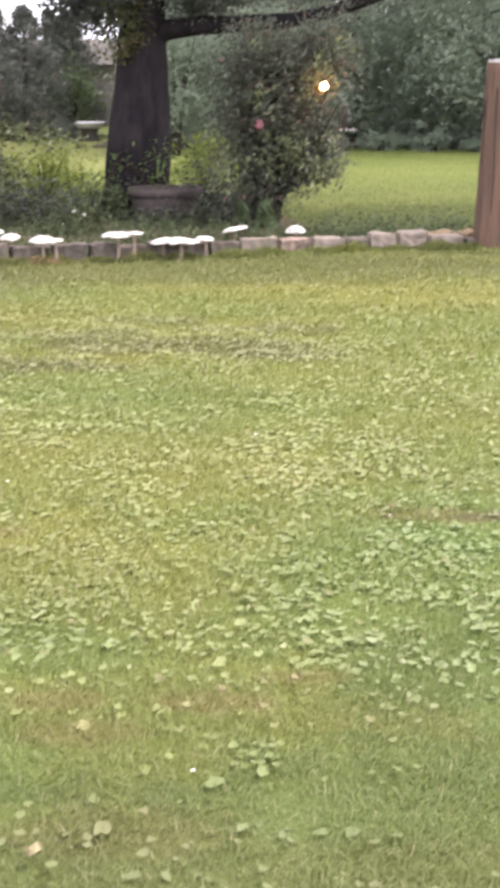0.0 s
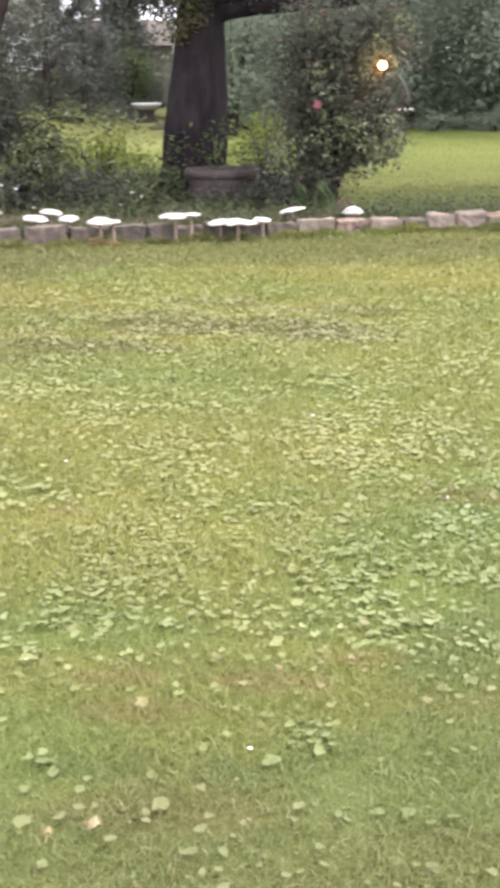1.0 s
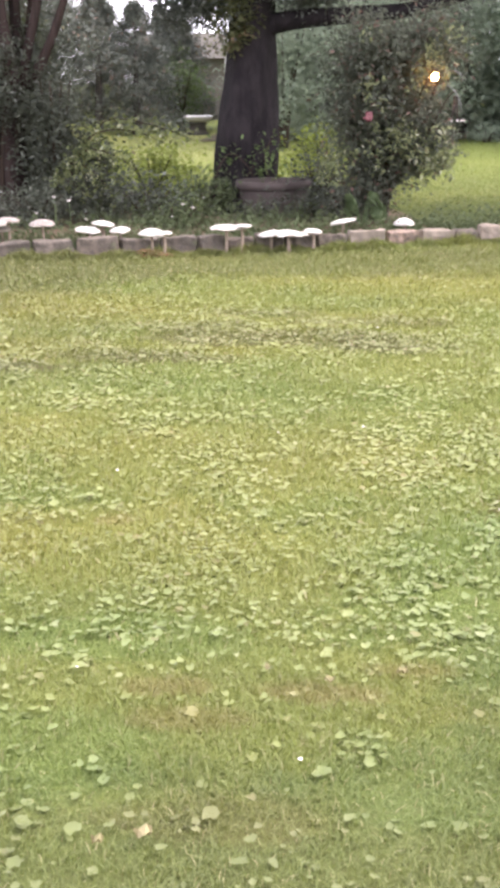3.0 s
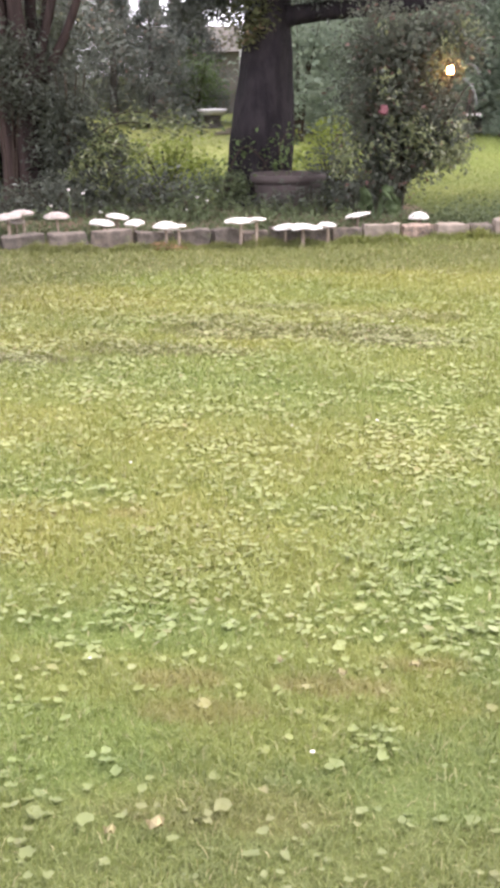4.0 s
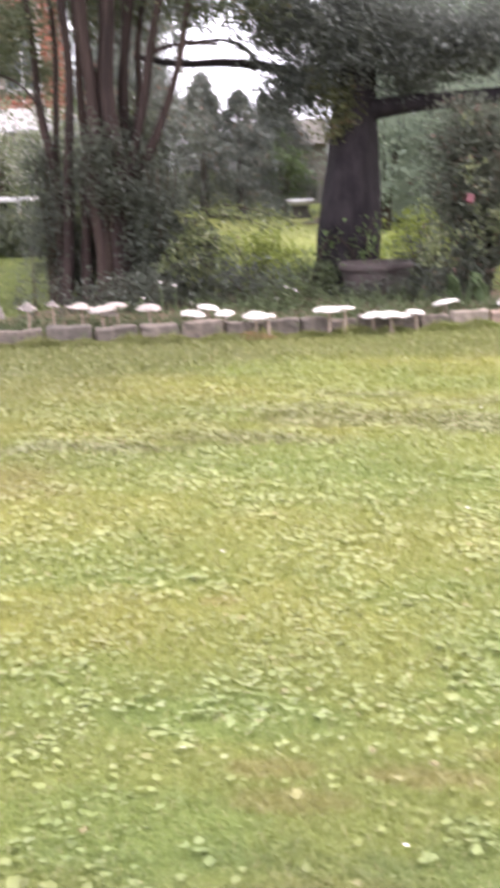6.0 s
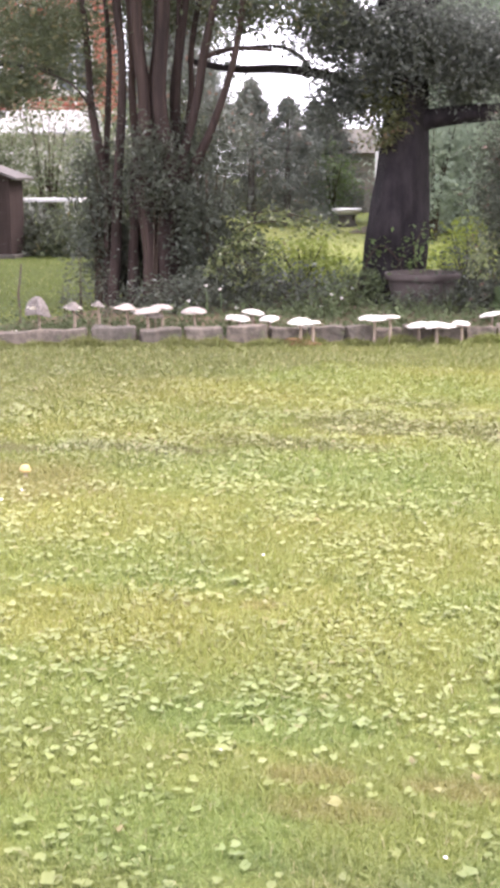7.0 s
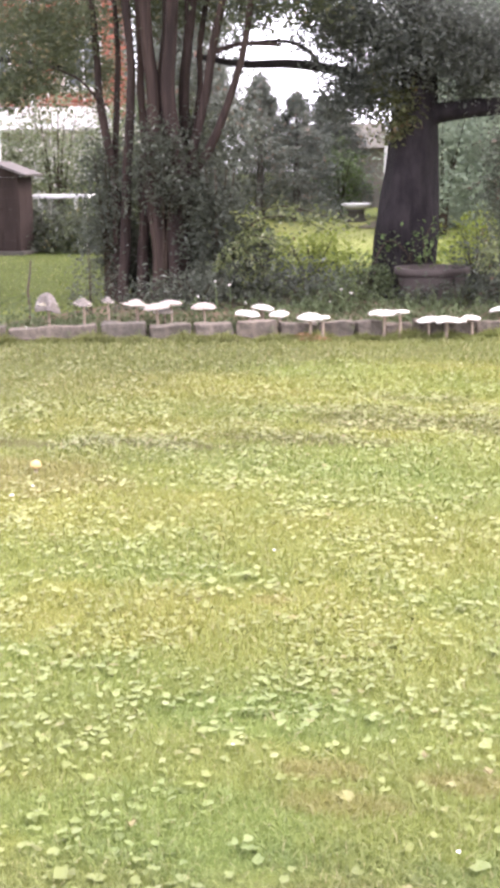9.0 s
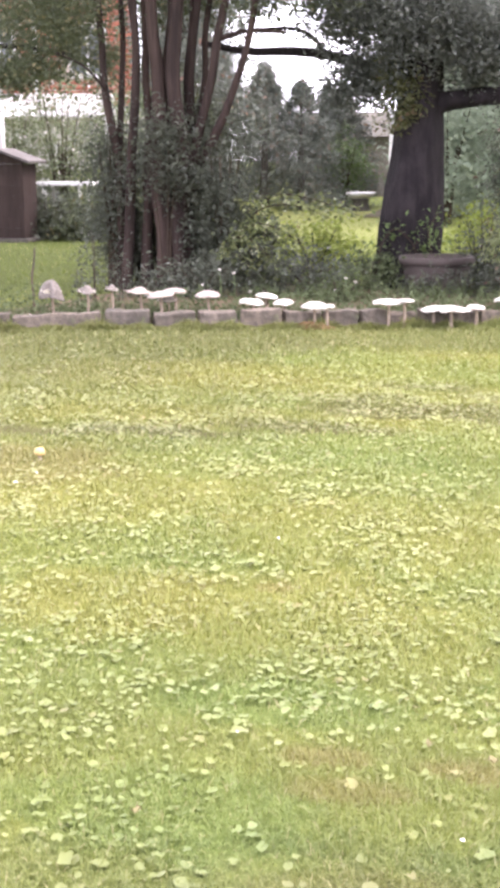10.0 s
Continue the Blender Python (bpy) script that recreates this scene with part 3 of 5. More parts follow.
def build_weeds():
    """Round-leaved weeds lying among the grass in drifts."""
    rng = np.random.default_rng(5)
    x, y = strew(rng, 215000, 1.55, 9.2)
    drifts = ((0.30, 3.2, 0.75, 0.55, 0.9), (-0.35, 3.1, 0.7, 0.5, 0.75), (-0.05, 4.4, 0.8, 0.5, 0.9), (-0.8, 2.75, 0.4, 0.3, 0.7), (0.5, 4.3, 0.5, 0.6, 0.8),
              (-0.9, 4.9, 0.8, 0.5, 0.7), (-0.5, 6.3, 1.4, 0.45, 0.8), (-1.9, 6.0, 0.8, 0.5, 0.6), (-0.85, 2.05, 0.35, 0.22, 0.45), (-0.42, 1.92, 0.2, 0.18, 0.2),
              (-1.2, 3.6, 0.5, 0.45, 0.6), (0.02, 2.30, 0.05, 0.12, 0.9), (0.9, 5.4, 0.6, 0.5, 0.5), (-1.5, 7.4, 0.9, 0.4, 0.35), (-0.2, 1.75, 0.5, 0.12, 0.3), (-1.35, 3.0, 0.6, 0.35, 0.6), (-1.6, 4.2, 0.7, 0.4, 0.6), (-1.0, 2.45, 0.3, 0.2, 0.6), (-0.5, 6.6, 0.9, 0.5, 1.0), (-1.7, 5.8, 0.9, 0.35, 0.9), (-2.3, 6.4, 0.7, 0.5, 0.6), (-0.9, 7.2, 0.6, 0.3, 0.7))
    more = 26000
    x = np.concatenate([x, rng.normal(-0.4, 3.0, more)])
    y = np.concatenate([y, rng.normal(1.5, 3.0, more)])
    ok = y < np.minimum(edge_line(x) - 0.3, 9.2)
    x, y = x[ok], y[ok]
    dense = np.where((x < -0.5 * y - 0.2) | (x > 0.27 * y + 0.2) | (y < 1.5), 0.6, 0.07 + 0.21 * np.clip((y - 2.6) / 1.5, 0, 1) * np.clip((8.6 - y) / 1.5, 0, 1))
    for cx, cy, rx, ry, amount in drifts:
        d = np.hypot((x - cx) / rx, (y - cy) / ry)
        dense = np.maximum(dense, amount * 0.85 * np.clip(1.55 - d, 0, 1))
    broken = np.array([noise.noise(Vector((a * 3.2, b * 3.2, 9))) + 0.6 * noise.noise(Vector((a * 9, b * 9, 3))) for a, b in zip(x, y)])
    keep = rng.uniform(0, 1, len(x)) < 0.70 * dense * np.clip(0.6 + 1.2 * broken, 0.05, 1)
    x, y = x[keep], y[keep]
    n = len(x)
    r = 0.0130 * rng.uniform(0.30, 1.15, n)
    r = np.where(rng.uniform(0, 1, n) < 0.06, r * 1.5, r) * np.where(y > 5.2, 0.95, np.where(y < 2.35, 1.05, 1.0))
    z = np.array([rise(a, b) for a, b in zip(x, y)]) + rng.uniform(0.004, 0.023, n) + 0.010 * np.clip((y - 4.5) / 1.5, 0, 1)
    up = rng.normal(0, 0.17, (n, 3)) + (0, -0.03, 1)
    up /= np.linalg.norm(up, axis=1)[:, None]
    u = np.cross(up, rng.normal(0, 1, (n, 3)))
    u /= np.linalg.norm(u, axis=1)[:, None]
    w = np.cross(up, u)
    c = np.stack([x, y, z], 1)
    k = 8
    ring = [c - up * r[:, None] * 0.22]
    for i in range(k):
        a = 2 * np.pi * i / k
        rr = r * (0.45 if i == 0 else 1.0) * rng.uniform(0.72, 1.28, n)
        ring.append(c + (u * np.cos(a) + w * np.sin(a) * 0.78) * rr[:, None])
    v = np.stack(ring, 1).reshape(-1, 3)
    i = np.arange(n)[:, None] * (k + 1)
    f = np.concatenate([i + (0, 1 + a, 1 + (a + 1) % k) for a in range(k)], 1).reshape(-1, 3)
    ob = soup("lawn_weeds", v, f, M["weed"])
    return tagged(ob, "drifts of pale round-leaved weeds in the lawn", "weeds", kind="stuff")


build_ground()
build_bed()
build_grass()
build_weeds()


# ---------------------------------------------------------------- trees and shrubs
def build_oak():
    rng = np.random.default_rng(21)
    tree = thing("oak_tree", -1.19, 13.0, 0, "old oak with dark furrowed trunk and low spreading limbs", "tree")
    line = smooth_path([(0.02, 0, -0.1), (0.03, 0, 0.25), (0.05, 0, 0.6), (0.075, 0, 0.95), (0.105, 0, 1.3), (0.13, 0, 1.7), (0.13, 0, 2.1), (0.08, 0.05, 2.8), (-0.05, 0.1, 3.9), (0.1, 0.1, 5.2)], 6)
    girth = np.interp([p.z for p in line], (-0.1, 0.1, 0.35, 0.6, 1.0, 1.3, 1.7, 2.1, 2.8, 5.2), (0.50, 0.42, 0.355, 0.340, 0.300, 0.255, 0.230, 0.235, 0.21, 0.15))
    bm = tube(line, list(girth), 30, 0.24, 3.0)
    part("trunk", bm, M["oak_bark"], tree)
    limbs = [
        ([(0.06, 0, 1.52), (0.26, -0.02, 1.80), (0.6, -0.04, 1.88), (1.1, -0.1, 1.91), (1.8, -0.2, 1.97), (2.8, -0.3, 2.3), (3.6, -0.4, 2.7)], 0.120, 0.045),
        ([(0.0, 0, 2.0), (-0.45, 0.1, 2.22), (-0.8, 0.2, 2.33), (-1.2, 0.25, 2.385), (-1.7, 0.3, 2.40), (-2.2, 0.4, 2.5)], 0.070, 0.03),
        ([(-0.84, 0.2, 2.33), (-0.98, 0.2, 2.50), (-1.2, 0.2, 2.60), (-1.6, 0.2, 2.60)], 0.026, 0.016),
        ([(-0.1, 0, 2.4), (-0.7, 0.3, 3.2), (-1.6, 0.5, 4.0), (-2.4, 0.6, 4.4)], 0.11, 0.04),
        ([(0.1, 0, 2.7), (0.8, 0.4, 3.6), (1.6, 0.8, 4.5), (2.2, 1.0, 5.0)], 0.11, 0.04),
        ([(0, 0.1, 3.2), (0.2, -0.7, 4.2), (0.1, -1.7, 4.9), (-0.1, -3.0, 5.2)], 0.10, 0.03),
        ([(0, 0.1, 3.6), (-0.2, 0.9, 4.6), (-0.3, 1.8, 5.3)], 0.09, 0.035)]
    for i, (pts, r0, r1) in enumerate(limbs):
        part("limb", limb(pts, r0, r1, 12, 0.14, i * 5.0), M["oak_bark"], tree)
    # The second and third lobes hang out of view, added to shade the ground.
    crown = [cloud(rng, (0.2, 0.2, 5.4), (3.6, 3.0, 2.0), 330, 0.4, 0.3, 1.0), cloud(rng, (2.7, 1.4, 4.7), (1.9, 1.5, 0.9), 110, 0.2, 0.35, 9.0),
             cloud(rng, (-0.2, -2.7, 5.3), (3.0, 1.7, 0.8), 120, 0.1, 0.35, 6.0)]
    # foliage that hangs low round the fork and along the limbs
    for cx, cy, cz, rx, ry, rz, n in ((-0.15, -0.25, 2.25, 0.28, 0.25, 0.45, 18), (-0.55, 0.1, 2.85, 0.7, 0.5, 0.30, 38), (-1.35, 0.25, 3.1, 0.7, 0.5, 0.22, 30),
                                      (0.45, 0.2, 2.62, 0.55, 0.45, 0.40, 42), (1.2, 0.2, 2.5, 0.7, 0.5, 0.36, 44), (2.1, 0.0, 2.5, 0.8, 0.6, 0.45, 46),
                                      (3.1, -0.4, 2.7, 0.9, 0.6, 0.5, 40), (-0.62, 0.05, 2.2, 0.22, 0.2, 0.12, 6), (-0.36, 0.0, 2.16, 0.26, 0.3, 0.28, 19), (-0.72, 0.0, 1.98, 0.2, 0.2, 0.08, 4),
                                      (-0.50, -0.2, 2.62, 0.45, 0.3, 0.34, 40), (-0.46, -0.1, 2.02, 0.26, 0.2, 0.20, 17), (0.20, -0.4, 2.60, 0.50, 0.25, 0.36, 46), (0.75, -0.4, 2.42, 0.45, 0.25, 0.36, 40), (0.62, 0.1, 2.12, 0.42, 0.2, 0.14, 16), (1.5, -0.4, 2.45, 0.5, 0.3, 0.34, 34)):
        crown.append(cloud(rng, (cx, cy, cz), (rx, ry, rz), n, 0.1, 0.3, cx))
    pts = np.concatenate(crown)
    v, f = leaves(rng, pts, 96, 0.125, 0.058, 0.45, 0.6, 0.25)
    soup("crown", v, f, M["oak_leaf"], tree)
    # young shoots that grow straight out of the trunk below the fork
    shoots = np.concatenate([cloud(rng, c, r, n, 0.1, 0.4, i) for i, (c, r, n) in enumerate((((-0.06, -0.30, 1.78), (0.17, 0.08, 0.28), 26), ((-0.14, -0.28, 2.10), (0.16, 0.08, 0.2), 16), ((0.10, -0.30, 2.0), (0.12, 0.06, 0.2), 8)))])
    v, f = leaves(rng, shoots, 26, 0.06, 0.05, 0.5, 0.6, 0.3)
    soup("young_growth", v, f, M["shoot_leaf"], tree, "dull yellow-green leaves sprouting from the trunk")


def build_vine():
    """A pale climber scrambling up the foot of the oak."""
    rng = np.random.default_rng(8)
    vine = thing("climbing_vine", -1.14, 12.62, 0.0, "thin leafy vine scrambling over the foot of the trunk", "vine")
    for i, pts in enumerate(([(-0.22, 0.1, 0.02), (-0.26, -0.02, 0.4), (-0.12, -0.03, 0.62), (0.05, -0.02, 0.5), (0.12, 0.0, 0.35)],
                             [(0.2, 0.1, 0.02), (0.25, 0.03, 0.35), (0.22, 0.02, 0.6), (0.30, 0.1, 0.78)],
                             [(-0.05, 0.05, 0.02), (0.0, -0.02, 0.3), (0.14, -0.02, 0.55)])):
        part("shoot", limb(pts, 0.010, 0.004, 6, 0.1, i), M["twig"], vine)
    pts = np.concatenate([cloud(rng, (x, 0.0, z), (0.12, 0.08, 0.12), 6, 0.1, 0.3, x) for x, z in ((-0.26, 0.35), (-0.15, 0.6), (0.1, 0.45), (0.25, 0.5), (0.3, 0.25), (0.0, 0.2), (0.28, 0.7))])
    v, f = leaves(rng, pts, 7, 0.06, 0.055, 0.5, 0.6)
    soup("foliage", v, f, M["fern_leaf"], vine)


def build_myrtle():
    """The many-stemmed tree."""
    rng = np.random.default_rng(31)
    tree = thing("crape_myrtle", -3.62, 12.5, 0, "many-stemmed crape myrtle with reddish brown bark", "tree")
    stems = [  # foot x, y; middle x at 1.4 m; top x at 2.8 m; further; radius
        (-0.45, 0.05, -0.47, -0.66, -0.9, 0.058), (-0.37, -0.10, -0.24, -0.19, -0.4, 0.066), (-0.22, 0.12, -0.15, -0.10, -0.3, 0.05),
        (0.06, -0.12, 0.03, 0.02, 0.0, 0.105), (0.08, 0.05, 0.10, 0.12, 0.1, 0.070), (0.27, -0.12, 0.24, 0.22, 0.4, 0.110),
        (0.22, 0.10, 0.30, 0.34, 0.6, 0.065), (0.26, -0.02, 0.36, 0.70, 1.3, 0.072), (0.04, 0.22, 0.0, -0.18, -0.5, 0.05), (0.16, 0.26, 0.24, 0.46, 0.8, 0.05),
        (-0.14, -0.02, -0.10, -0.12, -0.2, 0.058), (0.0, 0.10, 0.05, 0.07, 0.2, 0.055), (0.30, 0.12, 0.28, 0.28, 0.3, 0.05), (-0.42, 0.14, -0.46, -0.44, -0.7, 0.045)]
    tips = []
    for i, (fx, fy, mx, tx, far, r) in enumerate(stems):
        top = 4.6 + 0.5 * math.sin(i * 2.1)
        w = [0.042 * math.sin(i * 7.3 + k * 2.9) for k in range(4)]
        pts = [(fx, fy, -0.05), (fx * 0.97 + 0.01 + w[0], fy, 0.55), (mx + w[1], fy * 1.2, 1.25), ((mx + tx) / 2 + w[2], fy * 1.4, 2.05), (tx + w[3], fy * 1.6, 2.8), (far, fy * 3, top)]
        part("stem", limb(pts, r * 0.95, r * 0.46, 12, 0.34, i * 3.0, 0.2), M["myrtle_bark"], tree)
        tips.append((far, fy * 3, top))
    for i, (pts, r) in enumerate((([(0.42, -0.02, 1.25), (0.57, -0.04, 1.52), (0.70, -0.05, 1.78), (0.93, -0.06, 2.42), (1.05, -0.1, 3.1)], 0.052),
                                  ([(0.62, 0, 2.45), (0.9, 0, 2.52), (1.3, 0, 2.50)], 0.030), ([(-0.56, 0, 2.0), (-0.75, -0.05, 2.22), (-1.05, -0.1, 2.36)], 0.016))):
        part("branch", limb(pts, r, r * 0.55, 8, 0.2, i), M["myrtle_bark"], tree)
    # The second cloud is unseen, overhead, and added to shade the lawn edge.
    crown = [cloud(rng, (0, 0, 4.9), (2.3, 2.0, 1.2), 150, 0.3, 0.35, 4.0), cloud(rng, (-0.4, -1.9, 4.7), (2.2, 1.5, 0.7), 90, 0.1, 0.35, 3.0),
             cloud(rng, (-1.5, 0.3, 2.95), (0.55, 0.35, 0.42), 34, 0.1, 0.4, 12.0), cloud(rng, (0.25, 0.6, 3.0), (1.05, 0.3, 0.22), 30, 0.0, 0.3, 14.0), cloud(rng, (1.55, -0.1, 2.95), (0.6, 0.4, 0.16), 24, 0.0, 0.3, 15.0),
             cloud(rng, (-0.95, -0.2, 2.75), (0.60, 0.4, 0.30), 30, 0.1, 0.4, 2.0), cloud(rng, (-1.25, 0.1, 2.3), (0.42, 0.35, 0.24), 13, 0.1, 0.4, 6.0),
             cloud(rng, (0.05, 0.5, 3.15), (0.9, 0.4, 0.28), 30, 0.1, 0.4, 5.0), cloud(rng, (0.95, 0.1, 2.95), (0.5, 0.4, 0.22), 12, 0.1, 0.4, 7.0)]
    v, f = leaves(rng, np.concatenate(crown), 60, 0.17, 0.06, 0.5, 0.7, 0.2)
    soup("crown", v, f, M["myrtle_leaf"], tree)


def shrub(name, x, y, radii, height, material, label, seed, clumps=60, per=50, leaf=0.06, stems=6, spread=0.11, width=0.5, lift=0.45, category="shrub", group="", thick_stem=1.0):
    """A leafy shrub: several woody stems and a lumpy mass of leaves down to the ground."""
    rng = np.random.default_rng(seed)
    root = thing(name, x, y, rise(x, y), label, category, group)
    rx, ry = radii
    for i in range(stems):
        a = 2 * math.pi * i / stems + seed
        s = 0.35 + 0.5 * rng.uniform()
        pts = [(0.05 * math.cos(a), 0.05 * math.sin(a), -0.03), (rx * 0.25 * s * math.cos(a), ry * 0.25 * s * math.sin(a), height * 0.35), (rx * s * 0.7 * math.cos(a), ry * s * 0.7 * math.sin(a), height * 0.8)]
        part("stem", limb(pts, (0.012 + 0.012 * height) * thick_stem, 0.006 * thick_stem, 7, 0.15, i, 0, None, 4), M["twig"], root)
    pts = cloud(rng, (0, 0, height * lift), (rx, ry, height * (1 - lift)), clumps, 0.15, 0.35, seed * 0.37)
    pts = pts[pts[:, 2] > 0.03]
    v, f = leaves(rng, pts, per, spread, leaf, width, 0.7, 0.1)
    v[:, 2] = np.maximum(v[:, 2], 0.01)
    soup("foliage", v, f, M[material], root)
    return root


def build_sprays():
    """Long arching shoots with leaf pairs tinted as lit, over the dark growth beside the myrtle."""
    rng = np.random.default_rng(44)
    root = thing("arching_shrub", -2.85, 12.05, 0.03, "arching shrub with leaves tinted pale as lit along thin shoots", "shrub")
    arcs = ([(0, 0, 0), (0.12, 0, 0.50), (0.36, -0.05, 0.80), (0.72, -0.08, 0.84), (1.05, -0.1, 0.72)], [(0, 0, 0), (0.10, -0.1, 0.42), (0.30, -0.15, 0.66), (0.58, -0.2, 0.62), (0.80, -0.25, 0.48)],
            [(0, 0, 0), (0.05, -0.1, 0.40), (0.18, -0.2, 0.56), (0.36, -0.3, 0.50), (0.52, -0.35, 0.36)], [(0, 0, 0), (-0.02, -0.1, 0.32), (0.06, -0.25, 0.42), (0.22, -0.32, 0.36), (0.36, -0.36, 0.26)],
            [(0, 0, 0), (0.15, 0.1, 0.55), (0.45, 0.1, 0.92), (0.90, 0.1, 0.88), (1.30, 0.1, 0.74)])
    pts = []
    for i, arc in enumerate(arcs):
        part("shoot", limb(arc, 0.010, 0.004, 6, 0.1, i), M["twig"], root)
        line = smooth_path(arc, 9)
        pts += [p + Vector(rng.normal(0, 0.018, 3)) for p in line[11:]]
    v, f = leaves(rng, pts, 8, 0.050, 0.058, 0.5, 0.7, 0.3)
    soup("foliage", v, f, M["spray_leaf"], root)


def build_camellia():
    rng = np.random.default_rng(41)
    bush = thing("camellia_bush", 0.10, 11.75, 0.02, "large dense evergreen bush with dull green glossy leaves", "bush")
    for i, pts in enumerate(([(0.05, 0, -0.03), (0.06, 0, 0.4), (-0.05, 0, 1.0), (-0.12, 0.05, 1.55)], [(0.1, 0, -0.03), (0.14, 0, 0.4), (0.2, -0.05, 1.0), (0.1, 0, 1.6)],
                             [(0.13, 0, -0.03), (0.2, 0, 0.35), (0.45, 0.05, 0.8), (0.6, 0, 1.3)], [(0.02, 0.05, -0.03), (-0.05, 0.1, 0.4), (-0.15, 0.1, 0.8), (-0.2, 0.1, 1.2)],
                             [(0.1, 0.05, -0.03), (0.15, 0.1, 0.5), (0.3, 0.2, 1.2), (0.5, 0.25, 1.9)])):
        part("stem", limb(pts, 0.035, 0.012, 8, 0.2, i), M["twig"], bush)
    for i, pts in enumerate(([(0.13, 0, 0.3), (0.3, -0.1, 0.8), (0.5, -0.2, 1.32), (0.56, -0.2, 1.44)], [(0.2, 0, 0.3), (0.45, -0.1, 0.7), (0.66, -0.2, 1.1), (0.745, -0.22, 1.19)])):
        part("stem", limb(pts, 0.012, 0.005, 7, 0.1, i), M["twig"], bush)
    lobes = ((-0.06, 0, 1.10, 0.30, 0.35, 0.62, 84), (0.25, -0.05, 1.00, 0.34, 0.40, 0.56, 84), (0.14, 0, 1.55, 0.44, 0.35, 0.30, 64), (0.46, 0, 0.70, 0.26, 0.30, 0.24, 34),
             (0.05, -0.05, 0.50, 0.25, 0.25, 0.26, 36), (-0.06, -0.1, 0.20, 0.26, 0.22, 0.18, 18), (0.55, 0, 1.58, 0.24, 0.30, 0.36, 32))
    pts = np.concatenate([cloud(rng, l[:3], l[3:6], l[6], 0.15, 0.35, i * 1.3) for i, l in enumerate(lobes)])
    v, f = leaves(rng, pts, 70, 0.10, 0.050, 0.5, 0.7, 0.3)
    soup("foliage", v, f, M["camellia_leaf"], bush)
    # Outer sprays get the paler colour in place of light falling there.
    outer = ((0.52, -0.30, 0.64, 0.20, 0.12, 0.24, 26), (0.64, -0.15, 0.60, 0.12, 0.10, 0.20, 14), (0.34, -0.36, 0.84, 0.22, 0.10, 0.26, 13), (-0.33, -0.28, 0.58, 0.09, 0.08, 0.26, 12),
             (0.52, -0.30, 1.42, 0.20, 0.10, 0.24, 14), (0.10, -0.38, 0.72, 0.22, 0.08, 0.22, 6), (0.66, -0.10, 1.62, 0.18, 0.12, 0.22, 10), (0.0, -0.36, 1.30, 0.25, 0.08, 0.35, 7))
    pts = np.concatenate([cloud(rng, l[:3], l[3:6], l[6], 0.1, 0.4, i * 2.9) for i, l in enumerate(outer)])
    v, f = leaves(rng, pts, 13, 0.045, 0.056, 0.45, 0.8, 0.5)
    soup("outer_foliage", v, f, M["camellia_light"], bush, "leaf sprays tinted paler for the lit side")
    flower = lathe([(0.005, -0.012), (0.018, -0.007), (0.037, 0.006), (0.028, 0.018), (0.010, 0.011)], 13, None, 1.1, 4)
    bmesh.ops.transform(flower, matrix=pose(-0.022, -0.52, 0.972, 60, 0, 10), verts=flower.verts)
    part("flower", flower, M["red_petal"], bush, "red open flower")


def build_wood_tree(seed, height, wide, leaf="wood_leaf"):
    """A far broad-leaved tree with a crown down to the ground."""
    rng = np.random.default_rng(seed)
    tree = thing("woodland_tree", 0, 0, 0, "tall dark broad-leaved tree at the wood's edge", "tree", "trees of the wood")
    part("trunk", limb([(0, 0, -0.1), (0.1, 0, height * 0.3), (-0.1, 0.1, height * 0.6), (0, 0, height * 0.9)], 0.2, 0.05, 10, 0.15, seed, 0.3), M["far_bark"], tree)
    for i in range(5):
        a, z = i * 2.4 + seed, height * (0.25 + 0.12 * i)
        part("limb", limb([(0, 0, z), (wide * 0.4 * math.cos(a), wide * 0.4 * math.sin(a), z + 0.5), (wide * 0.8 * math.cos(a), wide * 0.8 * math.sin(a), z + 1.0)], 0.07, 0.02, 7, 0.1, i), M["far_bark"], tree)
    pts = np.concatenate([cloud(rng, (0, 0, height * 0.62), (wide, wide, height * 0.36), 150, 0.45, 0.4, seed), cloud(rng, (0, 0, height * 0.2), (wide * 0.85, wide * 0.85, height * 0.19), 80, 0.4, 0.4, seed + 3)])
    v, f = leaves(rng, pts, 74, 0.34, 0.125, 0.55, 0.6, 0.3)
    v[:, 2] = np.maximum(v[:, 2], 0.02)
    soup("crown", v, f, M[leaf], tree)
    return tree


def build_conifer(seed, height, wide):
    rng = np.random.default_rng(seed)
    tree = thing("conifer", 0, 0, 0, "dark conical evergreen with drooping boughs", "tree", "evergreens behind the lawn")
    part("trunk", limb([(0, 0, -0.1), (0.03, 0, height * 0.5), (0, 0, height * 0.98)], 0.12, 0.015, 9, 0.1, seed, 0.3), M["far_bark"], tree)
    pts = []
    for i in range(190):
        t = rng.uniform(0, 1) ** 0.75
        a = rng.uniform(0, 2 * np.pi)
        r = wide * (1 - t) ** 0.8 * rng.uniform(0.45, 1.08) * (1 + 0.25 * math.sin(a * 3 + seed + t * 9))
        pts.append((r * math.cos(a), r * math.sin(a), 0.15 + t * (height - 0.2) - 0.12 * r))
    taper = [0.20 - 0.14 * min(1, p[2] / height) for p in pts]
    v, f = leaves(rng, pts, 80, taper, 0.11, 0.28, 0.5, 0.35)
    v[:, 2] = np.maximum(v[:, 2], 0.02)
    soup("crown", v, f, M["conifer_leaf"], tree)
    return tree


build_oak()
build_vine()
build_myrtle()
build_sprays()
build_camellia()

